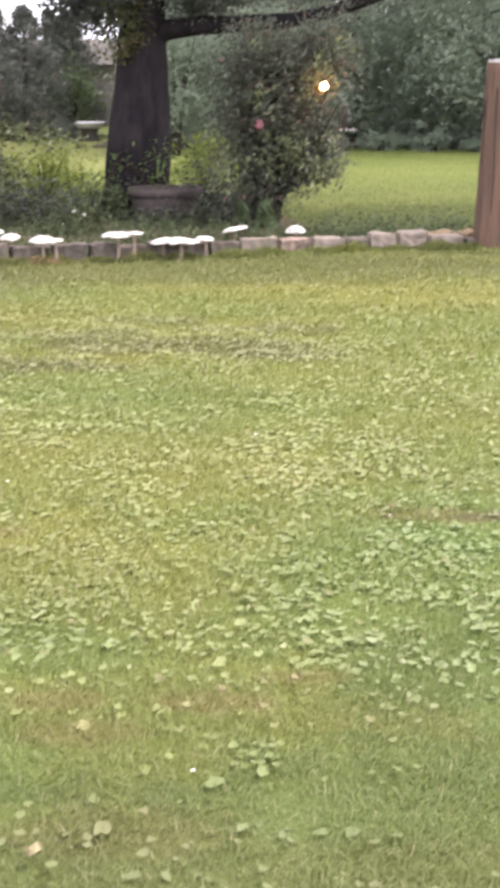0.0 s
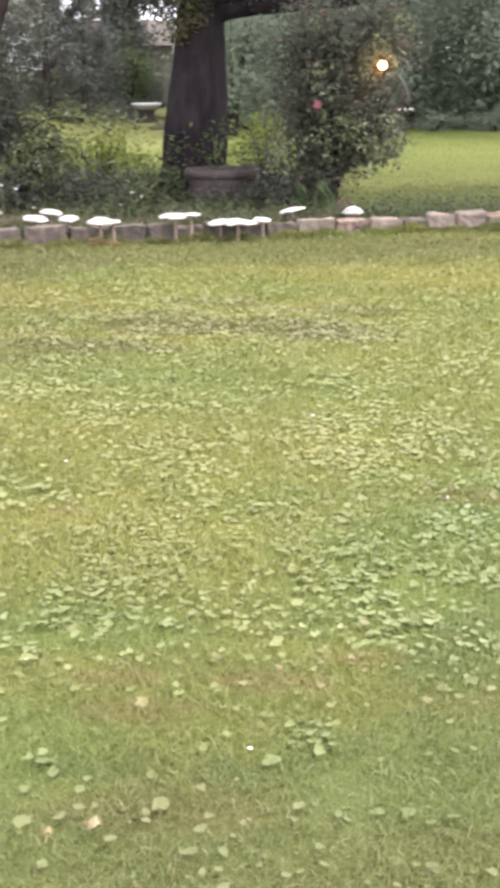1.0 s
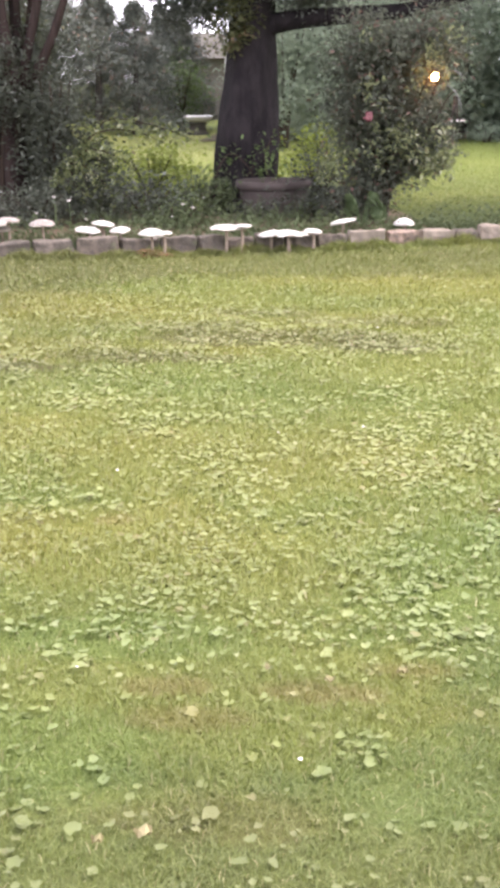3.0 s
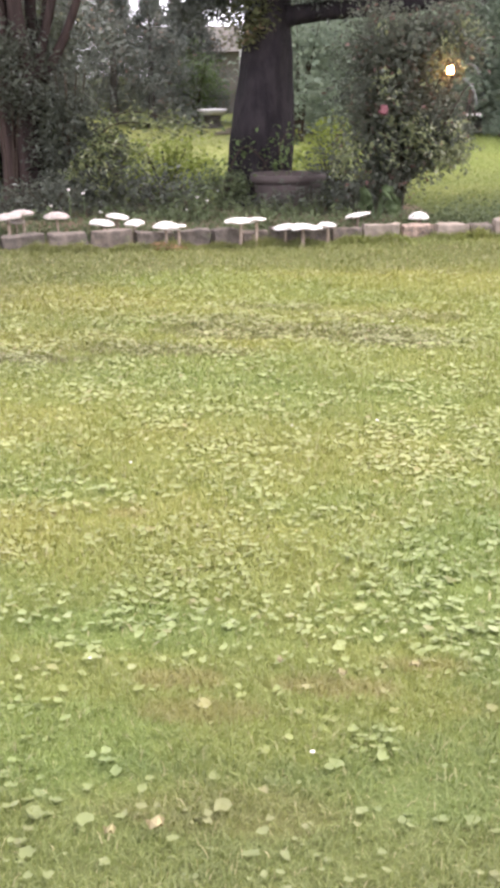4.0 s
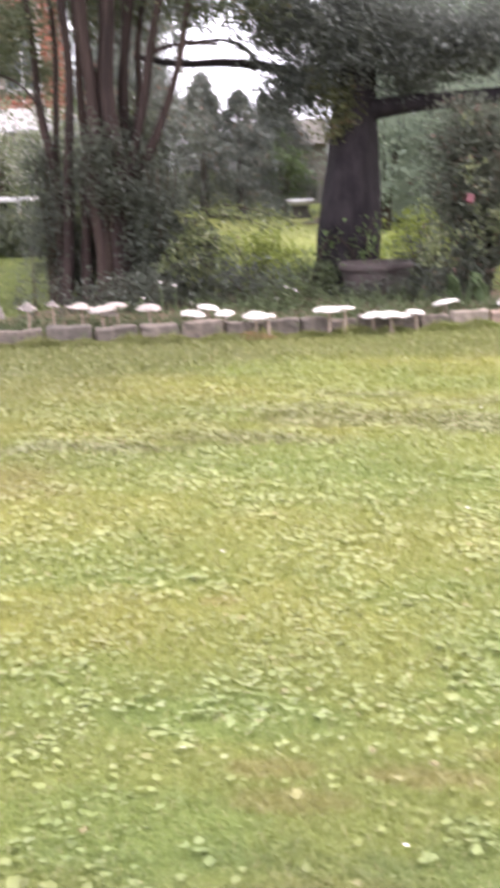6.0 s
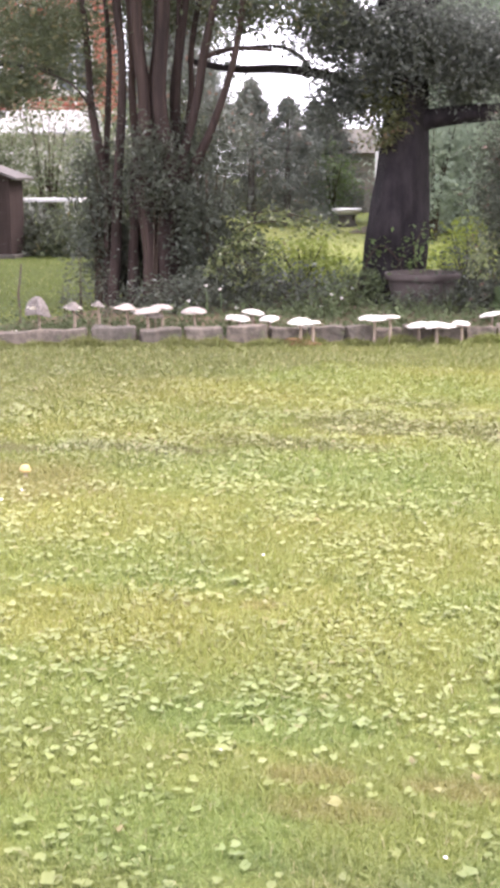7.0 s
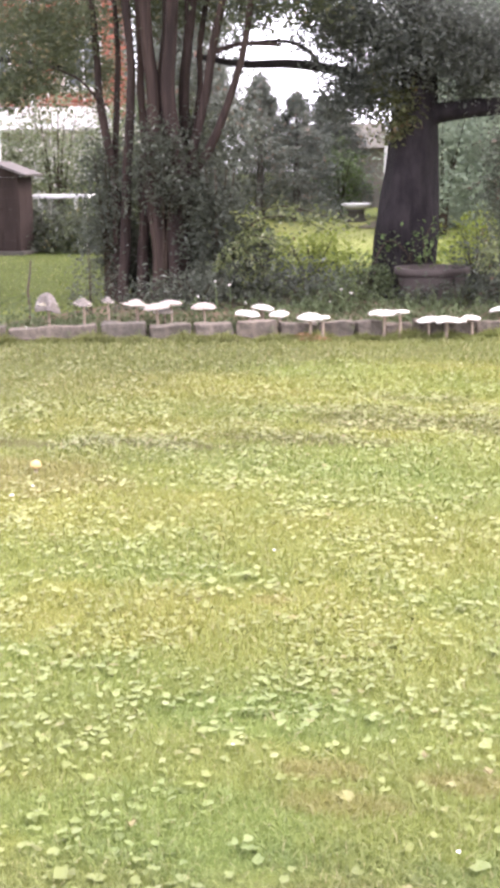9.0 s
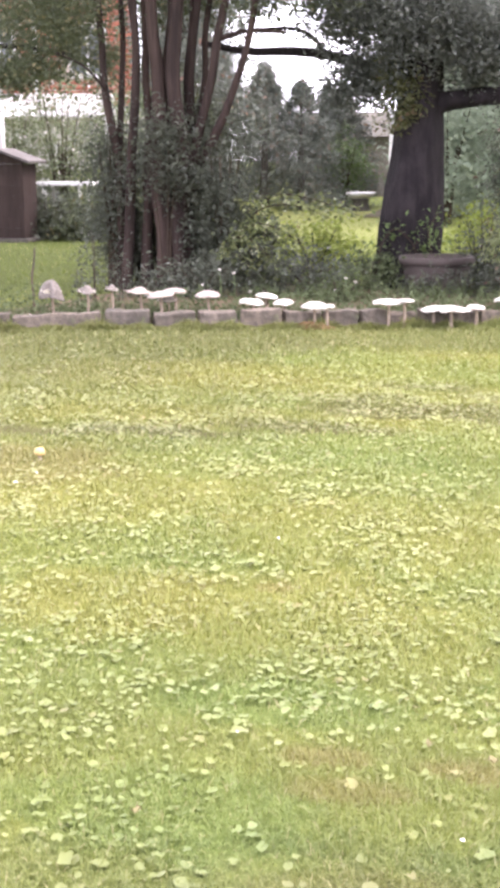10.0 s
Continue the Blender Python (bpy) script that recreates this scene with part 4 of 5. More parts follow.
# dark shrubs round the stems and through the bed
SHRUBS = (  # name, x, y, radii, height, material, seed, clumps, leaf
    ("evergreen_shrub", -2.93, 12.25, (0.36, 0.4), 1.65, "dark_leaf", 51, 130, 0.055, "dark evergreen shrub leaning against the myrtle stems"),
    ("evergreen_shrub", -3.62, 12.9, (0.50, 0.3), 2.0, "dark_leaf", 52, 110, 0.05, "dark shrub growing up among the myrtle stems"),
    ("evergreen_shrub", -4.16, 12.6, (0.28, 0.3), 1.85, "dark_leaf", 53, 120, 0.05, "narrow dark shrub beside the myrtle"),
    ("trailing_shrub", -0.98, 11.75, (0.26, 0.14), 0.15, "dark_leaf", 70, 12, 0.045, "dull low growth before the planter"),
    ("trailing_shrub", -0.50, 11.85, (0.22, 0.15), 0.22, "dark_leaf", 71, 14, 0.045, "dull low growth before the planter"),
    ("trailing_shrub", -2.55, 11.9, (0.50, 0.35), 0.62, "dark_leaf", 54, 56, 0.055, "low shrub with arching leafy sprays"),
    ("trailing_shrub", -1.95, 11.7, (0.45, 0.35), 0.42, "dark_leaf", 55, 46, 0.05, "low dull green shrub in the bed"),
    ("lit_shrub", -2.15, 13.2, (0.55, 0.4), 0.72, "bright_leaf", 56, 60, 0.06, "yellow-green shrub tinted as sunlit beyond the bed"),
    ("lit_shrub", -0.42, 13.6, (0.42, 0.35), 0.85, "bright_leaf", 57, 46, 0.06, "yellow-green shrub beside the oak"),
    ("evergreen_shrub", -0.38, 12.6, (0.34, 0.3), 0.62, "dark_leaf", 58, 44, 0.05, "dark rounded shrub behind the planter"),
    ("trailing_shrub", -1.45, 12.3, (0.30, 0.3), 0.42, "bed_leaf", 59, 26, 0.05, "mid-green undergrowth at the foot of the oak"),
    ("trailing_shrub", -3.3, 11.3, (0.55, 0.25), 0.26, "dark_leaf", 60, 34, 0.045, "low leafy growth under the myrtle"),
    ("trailing_shrub", -2.9, 11.35, (0.45, 0.28), 0.40, "dark_leaf", 62, 36, 0.045, "dull green undergrowth under the myrtle"),
    ("trailing_shrub", -1.62, 11.35, (0.42, 0.28), 0.28, "bed_leaf", 63, 30, 0.045, "low green undergrowth in the bed"),
    ("trailing_shrub", -0.15, 11.9, (0.32, 0.28), 0.34, "dark_leaf", 64, 28, 0.045, "low dark growth under the large bush"),
    ("lit_shrub", -3.0, 13.6, (0.6, 0.4), 0.75, "bright_leaf", 65, 46, 0.06, "yellow-green shrub tinted as sunlit beyond the bed"),
    ("evergreen_shrub", -3.92, 12.75, (0.30, 0.25), 0.95, "dark_leaf", 66, 70, 0.05, "dark low shrub packed between the myrtle stems"),
    ("evergreen_shrub", -3.45, 12.8, (0.34, 0.25), 1.0, "dark_leaf", 67, 80, 0.05, "dark low shrub packed round the myrtle's foot"),
    ("lit_shrub", -2.62, 12.5, (0.35, 0.3), 0.85, "myrtle_leaf", 61, 28, 0.06, "light green leafy sprays beside the dark shrub"),
)
for name, x, y, radii, height, material, seed, clumps, leaf, label in SHRUBS:
    shrub(name, x, y, radii, height, material, label, seed, clumps, 44, leaf)

shrub("evergreen_shrub", -3.22, 12.75, (0.36, 0.2), 2.05, "dark_leaf", "tall dark shrub pressed against the back of the myrtle stems", 69, 80, 46, 0.05, stems=3, lift=0.70)
shrub("evergreen_shrub", -3.46, 12.1, (0.40, 0.22), 1.85, "dark_leaf", "dark leafy shrub standing before the myrtle stems", 68, 52, 44, 0.05, stems=3, lift=0.72, thick_stem=0.35)

for i, (x, y, rx, h) in enumerate(((-1.5, 26.0, 1.1, 3.3), (0.3, 26.6, 1.2, 3.9))):
    shrub("woodland_shrub", x, y, (rx, 0.8), h, "wood_leaf", "tall blue-green shrub before the wood", 78 + i, 100, 70, 0.11, 6, 0.22, group="shrubs before the wood")

for i, x in enumerate((1.6, 2.7, 3.9, 5.0, 6.2, 7.4)):
    shrub("edge_brush", x, 27.75 - 0.22 * max(0, x - 2), (0.75, 0.35), 0.24 + 0.2 * math.sin(i * 2.2) ** 2, "wood_leaf", "low light green brush along the foot of the wood", 120 + i, 30, 40, 0.07, 5, 0.06, group="brush along the wood")

# the wood across the back, evergreens, and the screen behind the house
WOOD = [build_wood_tree(71, 8.5, 2.6), build_wood_tree(72, 10.0, 3.0), build_wood_tree(73, 7.2, 2.4)]
spots = [(-1.1, 39.0, 0), (2.3, 30.0, 1), (5.4, 28.0, 2), (8.6, 27.2, 0), (12.0, 28, 1), (3.9, 34.0, 1), (7.2, 33.0, 2), (0.4, 35.5, 2), (10.6, 34, 0), (15.5, 31, 2), (0.8, 33.2, 0)]
rng = np.random.default_rng(7)
for i, (x, y, k) in enumerate(spots):
    m = pose(x, y, rise(x, y) - 0.05, 0, 0, rng.uniform(0, 360))
    if i < 3:
        WOOD[i].matrix_basis = m
    else:
        copy_thing(WOOD[k], m)
narrow = build_wood_tree(74, 6.6, 1.35, "conifer_leaf")
narrow.matrix_basis = pose(-7.35, 28.0, rise(-7.35, 28.0))
copy_thing(narrow, pose(-10.4, 39.0, rise(-10.4, 39.0), 0, 0, 130))


def build_understory():
    """Bushes and saplings that close the wood below its crowns, and its litter-strewn floor."""
    rng = np.random.default_rng(75)
    pts = [(x, y, z) for x, y, z in zip(rng.uniform(-2.3, 22, 1500), 28.4 + np.abs(rng.normal(0, 2.6, 1500)), rng.uniform(0.1, 1, 1500) ** 1.3 * 3.4) if y > 28.3 + 0.35 * math.sin(x * 1.7) - 0.22 * max(0, x - 2)]
    v, f = leaves(rng, pts, 76, 0.32, 0.125, 0.55, 0.6, 0.2)
    v[:, 2] = np.maximum(v[:, 2], 0.02)
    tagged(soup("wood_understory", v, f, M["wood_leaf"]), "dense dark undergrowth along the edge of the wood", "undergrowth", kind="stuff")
    pts = np.stack([rng.uniform(-3.0, 26, 2600), rng.uniform(36, 44, 2600), rng.uniform(0.2, 9.5, 2600)], 1)
    v, f = leaves(rng, pts, 26, 0.45, 0.30, 0.6, 0.6, 0.2)
    v[:, 2] = np.maximum(v[:, 2], 0.02)
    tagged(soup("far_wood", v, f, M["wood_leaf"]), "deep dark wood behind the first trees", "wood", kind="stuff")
    bm = bmesh.new()
    rows = []
    for j in range(5):
        rows.append([bm.verts.new((-3.6 + 1.2 * i, (28.9 + 0.4 * math.sin(i * 1.3) if j == 0 else 28.9 + 4.5 * j) - (0.22 * max(0, -5.6 + 1.2 * i) if j == 0 else 0), 0.03)) for i in range(26)])
    for a, b in zip(rows, rows[1:]):
        for i in range(25):
            bm.faces.new((a[i], a[i + 1], b[i + 1], b[i]))
    tagged(part("woodland_floor", bm, M["litter"]), "brown leaf litter under the wood", "ground", kind="structure")


def build_yard_tree():
    rng = np.random.default_rng(76)
    x, y = -9.3, 18.4
    # Only the low boughs show; trunk and high crown are added for shade.
    tree = thing("yard_tree", x, y, rise(x, y), "tall leafy tree spreading low yellow-green branches", "tree")
    part("trunk", limb([(0, 0, -0.1), (0.05, 0, 1.5), (0.0, 0.1, 3.2), (0.2, 0, 5.5)], 0.22, 0.07, 14, 0.14, 6.0, 0.3), M["oak_bark"], tree)
    for i, pts in enumerate(([(0, 0, 2.3), (0.9, -0.5, 2.7), (1.9, -0.9, 2.9), (3.1, -1.2, 2.75)], [(0, 0, 3.0), (0.9, 0.4, 3.8), (1.8, 0.7, 4.6)], [(0, 0, 3.2), (-0.9, -0.3, 4.0), (-1.8, -0.4, 4.8)], [(0.1, 0, 3.8), (0.3, -0.9, 4.7), (0.4, -1.7, 5.4)])):
        part("limb", limb(pts, 0.08, 0.022, 10, 0.14, i), M["oak_bark"], tree)
    pts = np.concatenate([cloud(rng, (0.3, 0.2, 5.2), (3.3, 2.8, 1.8), 230, 0.35, 0.35, 2.0), cloud(rng, (2.0, -1.0, 3.15), (0.75, 0.5, 0.42), 16, 0.1, 0.4, 3.0),
                          cloud(rng, (2.9, -1.2, 3.05), (0.6, 0.45, 0.42), 17, 0.1, 0.4, 4.0), cloud(rng, (2.15, -0.9, 2.45), (0.5, 0.4, 0.22), 14, 0.1, 0.4, 5.0)])
    v, f = leaves(rng, pts, 44, 0.13, 0.075, 0.5, 0.7, 0.2)
    soup("crown", v, f, M["myrtle_leaf"], tree)
    pts = np.concatenate([cloud(rng, (2.1, -0.7, 2.55), (0.75, 0.4, 0.45), 34, 0.1, 0.4, 8.0), cloud(rng, (2.9, -0.6, 2.95), (0.6, 0.4, 0.4), 15, 0.1, 0.4, 9.0), cloud(rng, (3.45, -0.7, 2.75), (0.34, 0.3, 0.42), 26, 0.0, 0.4, 10.0), cloud(rng, (2.9, -0.8, 3.1), (0.5, 0.3, 0.3), 26, 0.0, 0.4, 11.0)])
    more = (((2.1, -0.9, 3.35), (0.55, 0.3, 0.42), 26), ((2.8, -0.9, 3.40), (0.5, 0.3, 0.28), 20), ((3.35, -0.9, 3.45), (0.3, 0.3, 0.2), 16), ((2.05, -0.9, 2.58), (0.36, 0.25, 0.26), 22), ((2.55, -0.9, 2.66), (0.34, 0.2, 0.18), 14))
    pts = np.concatenate([pts, *(cloud(rng, c, r, n, 0.0, 0.4, 20 + i) for i, (c, r, n) in enumerate(more))])
    v, f = leaves(rng, pts, 50, 0.10, 0.066, 0.5, 0.7, 0.2)
    soup("low_foliage", v, f, M["myrtle_leaf"], tree, "dark shaded leaves of the lower boughs")


build_understory()
build_yard_tree()
EVERGREENS = [build_conifer(81, 3.55, 1.35), build_conifer(82, 3.35, 1.5)]
for i, (x, y, k) in enumerate([(-6.65, 33, 0), (-5.75, 33.5, 1), (-8.0, 34.0, 1), (-5.05, 36.2, 1), (-7.2, 36, 0), (-5.5, 36.5, 1), (-9.3, 33.0, 0)]):
    m = pose(x, y, rise(x, y) - 0.05, 0, 0, i * 70)
    if i < 2:
        EVERGREENS[i].matrix_basis = m
    else:
        copy_thing(EVERGREENS[k], m)


# ---------------------------------------------------------------- edging stones
def stone_mesh(length, depth, height, seed, round_off):
    bm = bmesh.new()
    bmesh.ops.create_cube(bm, size=1, matrix=Matrix.Diagonal((length, depth, height, 1)))
    bmesh.ops.bevel(bm, geom=list(bm.edges), offset=round_off, segments=2, affect='EDGES', profile=0.55)
    bmesh.ops.subdivide_edges(bm, edges=[e for e in bm.edges if e.calc_length() > 0.06], cuts=3, use_grid_fill=True)
    for v in bm.verts:
        p = v.co + Vector((seed * 3.7, 0, 0))
        v.co += Vector((noise.noise(p * 6), noise.noise(p * 6 + Vector((9, 0, 0))), noise.noise(p * 6 + Vector((0, 9, 0))))) * 0.019
        v.co += Vector((noise.noise(p * 22), noise.noise(p * 22 + Vector((9, 0, 0))), noise.noise(p * 22 + Vector((0, 9, 0))))) * 0.012
    for f in bm.faces:
        f.smooth = False
    return bm


edging = thing("stone_edging", 0, 0, 0, "low row of weathered grey and tan edging stones", "edging", kind="structure")
joints = [-5.9, -5.5, -5.12, -4.72, -4.33, -3.93, -3.23, -2.86, -2.517, -2.20, -1.86, -1.55, -1.274, -1.05, -0.82, -0.59, -0.35, -0.088, 0.225, 0.485, 0.77, 0.98, 1.214, 1.48, 1.81, 2.2, 2.55]
for i, (a, b) in enumerate(zip(joints, joints[1:])):
    x, natural = (a + b) / 2, a > 0.7
    tall = (0.178 if x < -1.2 else 0.165) + 0.012 * math.sin(i * 2.3) + (0.035 if i in (21, 22) else -0.01 if natural else 0)
    stone = part("stone", stone_mesh(b - a - 0.018, 0.15, tall, i, 0.024 if natural else 0.010), M["pale_stone" if i in (17, 19, 21, 22, 23) else "stone"], edging)
    stone.matrix_basis = pose(x, edge_line(x), tall / 2 - 0.045, 0, 1.5 * math.sin(i * 3.3), 14.6 + 2 * math.sin(i * 1.7))


# ---------------------------------------------------------------- mushrooms
def mushroom(x, y, cap_z, wide, dome, lean, seed, droop=0.0, label="large white parasol mushroom with a flat pale cap", base=0.0):
    """A parasol mushroom: domed cap, gilled underside, slim stem."""
    root = thing("mushroom", x, y, base, label, "mushroom", "mushrooms along the edging")
    r, h, dome = wide / 2, cap_z - base, dome * 0.85
    stem = limb([(0, 0, -0.03), (0.006, 0, h * 0.5), (0, 0, h - 0.004)], 0.011 + 0.02 * r, 0.008 + 0.016 * r, 10, 0.1, seed, 0.4, None, 3)
    part("stem", stem, M["stem"], root)
    if droop:
        outer = [(r * 0.98, -droop), (r, -droop + 0.005), (r * 0.86, -droop * 0.60), (r * 0.62, dome * 0.05), (r * 0.32, dome * 0.70), (0.01, dome)]
    else:
        outer = [(r * 0.97, -0.007), (r, -0.004), (r * 0.90, dome * 0.26), (r * 0.68, dome * 0.64), (r * 0.4, dome * 0.90), (r * 0.17, dome * 1.0), (0.006, dome * 1.04)]
    under = [(0.006, -0.002), (r * 0.3, -0.004), (r * 0.7, -0.006 - droop * 0.4)]
    tilt = pose(0, 0, h, lean * math.sin(seed), lean, 0)
    cap = lathe([*under, *outer], 28, None, 0.6 if droop > 0.05 else 0.36, seed)
    bmesh.ops.transform(cap, matrix=tilt, verts=cap.verts)
    # Caps left of -2.4 carry the myrtle's shade in their colour.
    cap = part("cap", cap, M["old_cap" if droop > 0.05 or x < -3.2 else "shaded_cap" if x < -2.4 else "cap"], root)
    gills = bmesh.new()
    for k in range(36):
        a = 2 * math.pi * k / 36
        d, s = Vector((math.cos(a), math.sin(a), 0)), Vector((-math.sin(a), math.cos(a), 0)) * 0.0012
        drop = Vector((0, 0, -droop * 0.4))
        q = [d * 0.012 - s, d * 0.012 + s, d * r * 0.88 + s + drop, d * r * 0.88 - s + drop]
        top = [gills.verts.new(p + Vector((0, 0, -0.001))) for p in q]
        low = [gills.verts.new(p + Vector((0, 0, -0.013))) for p in q]
        for i in range(4):
            gills.faces.new((top[i], top[(i + 1) % 4], low[(i + 1) % 4], low[i]))
        gills.faces.new(list(reversed(low)))
    bmesh.ops.transform(gills, matrix=tilt, verts=gills.verts)
    part("gills", gills, M["gill"], cap)


CLUMPS = [  # x, y, cap height, width, dome, lean, droop, kind
    [
        (-3.701, 9.538, 0.320, 0.190, 0.058, 4, 0.092, 'd'),
        (-3.425, 9.606, 0.285, 0.160, 0.044, 8, 0.014, 's'),
        (-3.245, 9.692, 0.296, 0.120, 0.032, 12, 0.010, 's'),
        (-3.025, 9.757, 0.262, 0.250, 0.045, 6, 0.008, ''),
        (-2.832, 9.674, 0.248, 0.227, 0.035, -4, 0.000, ''),
        (-2.747, 9.796, 0.266, 0.193, 0.030, 3, 0.000, ''),
        (-2.812, 9.819, 0.197, 0.166, 0.030, 0, 0.000, ''),
        (-2.482, 9.825, 0.234, 0.210, 0.045, 0, 0.000, ''),
    ], [
        (-2.133, 9.935, 0.173, 0.211, 0.030, 5, 0.000, ''),
        (-2.046, 10.038, 0.209, 0.185, 0.035, 9, 0.000, 't'),
        (-1.881, 9.911, 0.175, 0.173, 0.035, -2, 0.000, ''),
    ], [
        (-1.596, 9.705, 0.170, 0.222, 0.050, 3, 0.000, 'f'),
        (-1.495, 9.691, 0.166, 0.119, 0.030, -14, 0.000, 'f'),
        (-1.032, 9.872, 0.200, 0.241, 0.028, 0, 0.000, 'f'),
        (-0.908, 9.864, 0.210, 0.161, 0.020, -4, 0.000, 'f'),
        (-0.688, 9.961, 0.143, 0.216, 0.025, -6, 0.000, 'f'),
        (-0.545, 9.910, 0.146, 0.285, 0.032, 2, 0.000, 'f'),
        (-0.356, 10.037, 0.150, 0.154, 0.025, 3, 0.000, 'f'),
    ], [
        (-0.126, 10.497, 0.179, 0.203, 0.022, -13, 0.000, 't'),
        (0.381, 10.549, 0.154, 0.171, 0.055, 0, 0.000, 'r'),
]]
KINDS = {
    '': 'large white parasol mushroom with a broad flat cap',
    'd': 'old white mushroom with a drooping ragged cap',
    's': 'small pale mushroom on a thin bent stem',
    't': 'white mushroom with a tilted flat cap',
    'f': 'white parasol mushroom growing before the edging stones',
    'r': 'rounded white mushroom with a domed cap',
}
for i, (x, y, z, wide, dome, lean, droop, k) in enumerate(m for clump in CLUMPS for m in clump):
    mushroom(x, y, z, wide, dome, lean, i + 1, droop, KINDS[k], 0.0 if k == 'f' else 0.04)


# red soil scraped up round a clump of stems
bm = bmesh.new()
bmesh.ops.create_icosphere(bm, subdivisions=3, radius=1)
for v in bm.verts:
    v.co = Vector((v.co.x * 0.17, v.co.y * 0.07, v.co.z * 0.05)) * (1 + 0.35 * noise.noise(v.co * 2.5))
soil = part("soil_mound", bm, M["red_soil"])
soil.matrix_basis = pose(-1.60, edge_line(-1.6) - 0.12, 0.0)
tagged(soil, "small mound of bare reddish soil against the edging", "soil")


# pale dry earth and litter heaped against the stones by the post
for x, wide in ((1.62, 0.20), (1.30, 0.14), (1.86, 0.12)):
    bm = bmesh.new()
    bmesh.ops.create_icosphere(bm, subdivisions=3, radius=1)
    for v in bm.verts:
        v.co = Vector((v.co.x * wide, v.co.y * 0.07, v.co.z * 0.055)) * (1 + 0.5 * noise.noise(v.co * 2.7 + Vector((x, 0, 0))))
    heap = part("earth_heap", bm, M["dry_earth"])
    heap.matrix_basis = pose(x, edge_line(x) + 0.13, 0.075)
    tagged(heap, "small heap of pale dry earth behind the edging", "soil")


# ---------------------------------------------------------------- garden things
def build_planter():
    root = thing("planter", -0.812, 12.3, 0.02, "wide brown clay planter standing in the bed", "planter")
    part("pot", lathe([(0.049, 0), (0.263, 0), (0.282, 0.03), (0.327, 0.26), (0.321, 0.30), (0.253, 0.30), (0.049, 0.29)], 36, None, 0.02, 1), M["clay"], root)
    rim = lathe([(0.312, 0.29), (0.350, 0.292), (0.366, 0.30), (0.366, 0.355), (0.356, 0.365), (0.317, 0.362), (0.307, 0.33)], 36, None, 0.015, 2)
    part("rim", rim, M["clay"], root)
    part("soil", lathe([(0.010, 0.30), (0.292, 0.30), (0.302, 0.325), (0.010, 0.335)], 24, None, 0.05, 3), M["soil"], root)


def build_birdbath():
    root = thing("birdbath", -4.09, 33.0, rise(-4.09, 33.0), "low wide white birdbath on a short dark pedestal", "birdbath")
    part("pedestal", lathe([(0.01, -0.02), (0.28, -0.02), (0.28, 0.05), (0.22, 0.09), (0.20, 0.24), (0.24, 0.31), (0.01, 0.315)], 20), M["dark_concrete"], root)
    part("bowl", lathe([(0.01, 0.317), (0.19, 0.317), (0.32, 0.36), (0.385, 0.43), (0.39, 0.47), (0.36, 0.475), (0.30, 0.43), (0.16, 0.39), (0.01, 0.38)], 28), M["white_paint"], root)


def build_post():
    root = thing("timber_post", 2.035, 10.72, 0, "thick reddish timber post with weathered grain", "post")
    part("shaft", limb([(0, 0, -0.1), (0.01, 0, 0.5), (0.022, 0, 1.0), (0.033, 0, 1.50)], 0.145, 0.132, 18, 0.06, 2.0, 0.0), M["timber"], root)
    worn = lathe([(0.01, 1.501), (0.125, 1.501), (0.13, 1.51), (0.122, 1.522), (0.01, 1.528)], 18, None, 0.05, 3)
    bmesh.ops.translate(worn, vec=(0.033, 0, 0), verts=worn.verts)
    part("cap", worn, M["grey_paint"], root, "pale worn top of the post")
    for i, a in enumerate((200, 250, 305)):
        crack = boxed(-0.004, 0.004, -0.006, 0.006, 0.2 + 0.1 * i, 1.2 + 0.1 * i)
        bmesh.ops.transform(crack, matrix=pose(0.02 + 0.136 * math.cos(radians(a)), 0.136 * math.sin(radians(a)), 0, 0, 0, a + 90), verts=crack.verts)
        part("split", crack, M["twig"], root)


def build_lantern():
    root = thing("garden_lantern", 0.655, 11.55, 0.0, "small round lantern glowing orange, hung in the bush", "lantern")
    part("wire", limb([(0.0, 0.0, 1.39), (0.004, 0.0, 1.43), (0.005, 0.0, 1.462)], 0.003, 0.003, 6, 0.0), M["iron"], root)
    part("lamp", lathe([(0.012, 1.288), (0.024, 1.293), (0.031, 1.307), (0.032, 1.32), (0.027, 1.340), (0.018, 1.356)], 16, None, 0.12, 3), M["glow"], root, "glowing amber glass")
    part("ring", lathe([(0.018, 1.357), (0.022, 1.358), (0.022, 1.388), (0.004, 1.396)], 12), M["iron"], root)


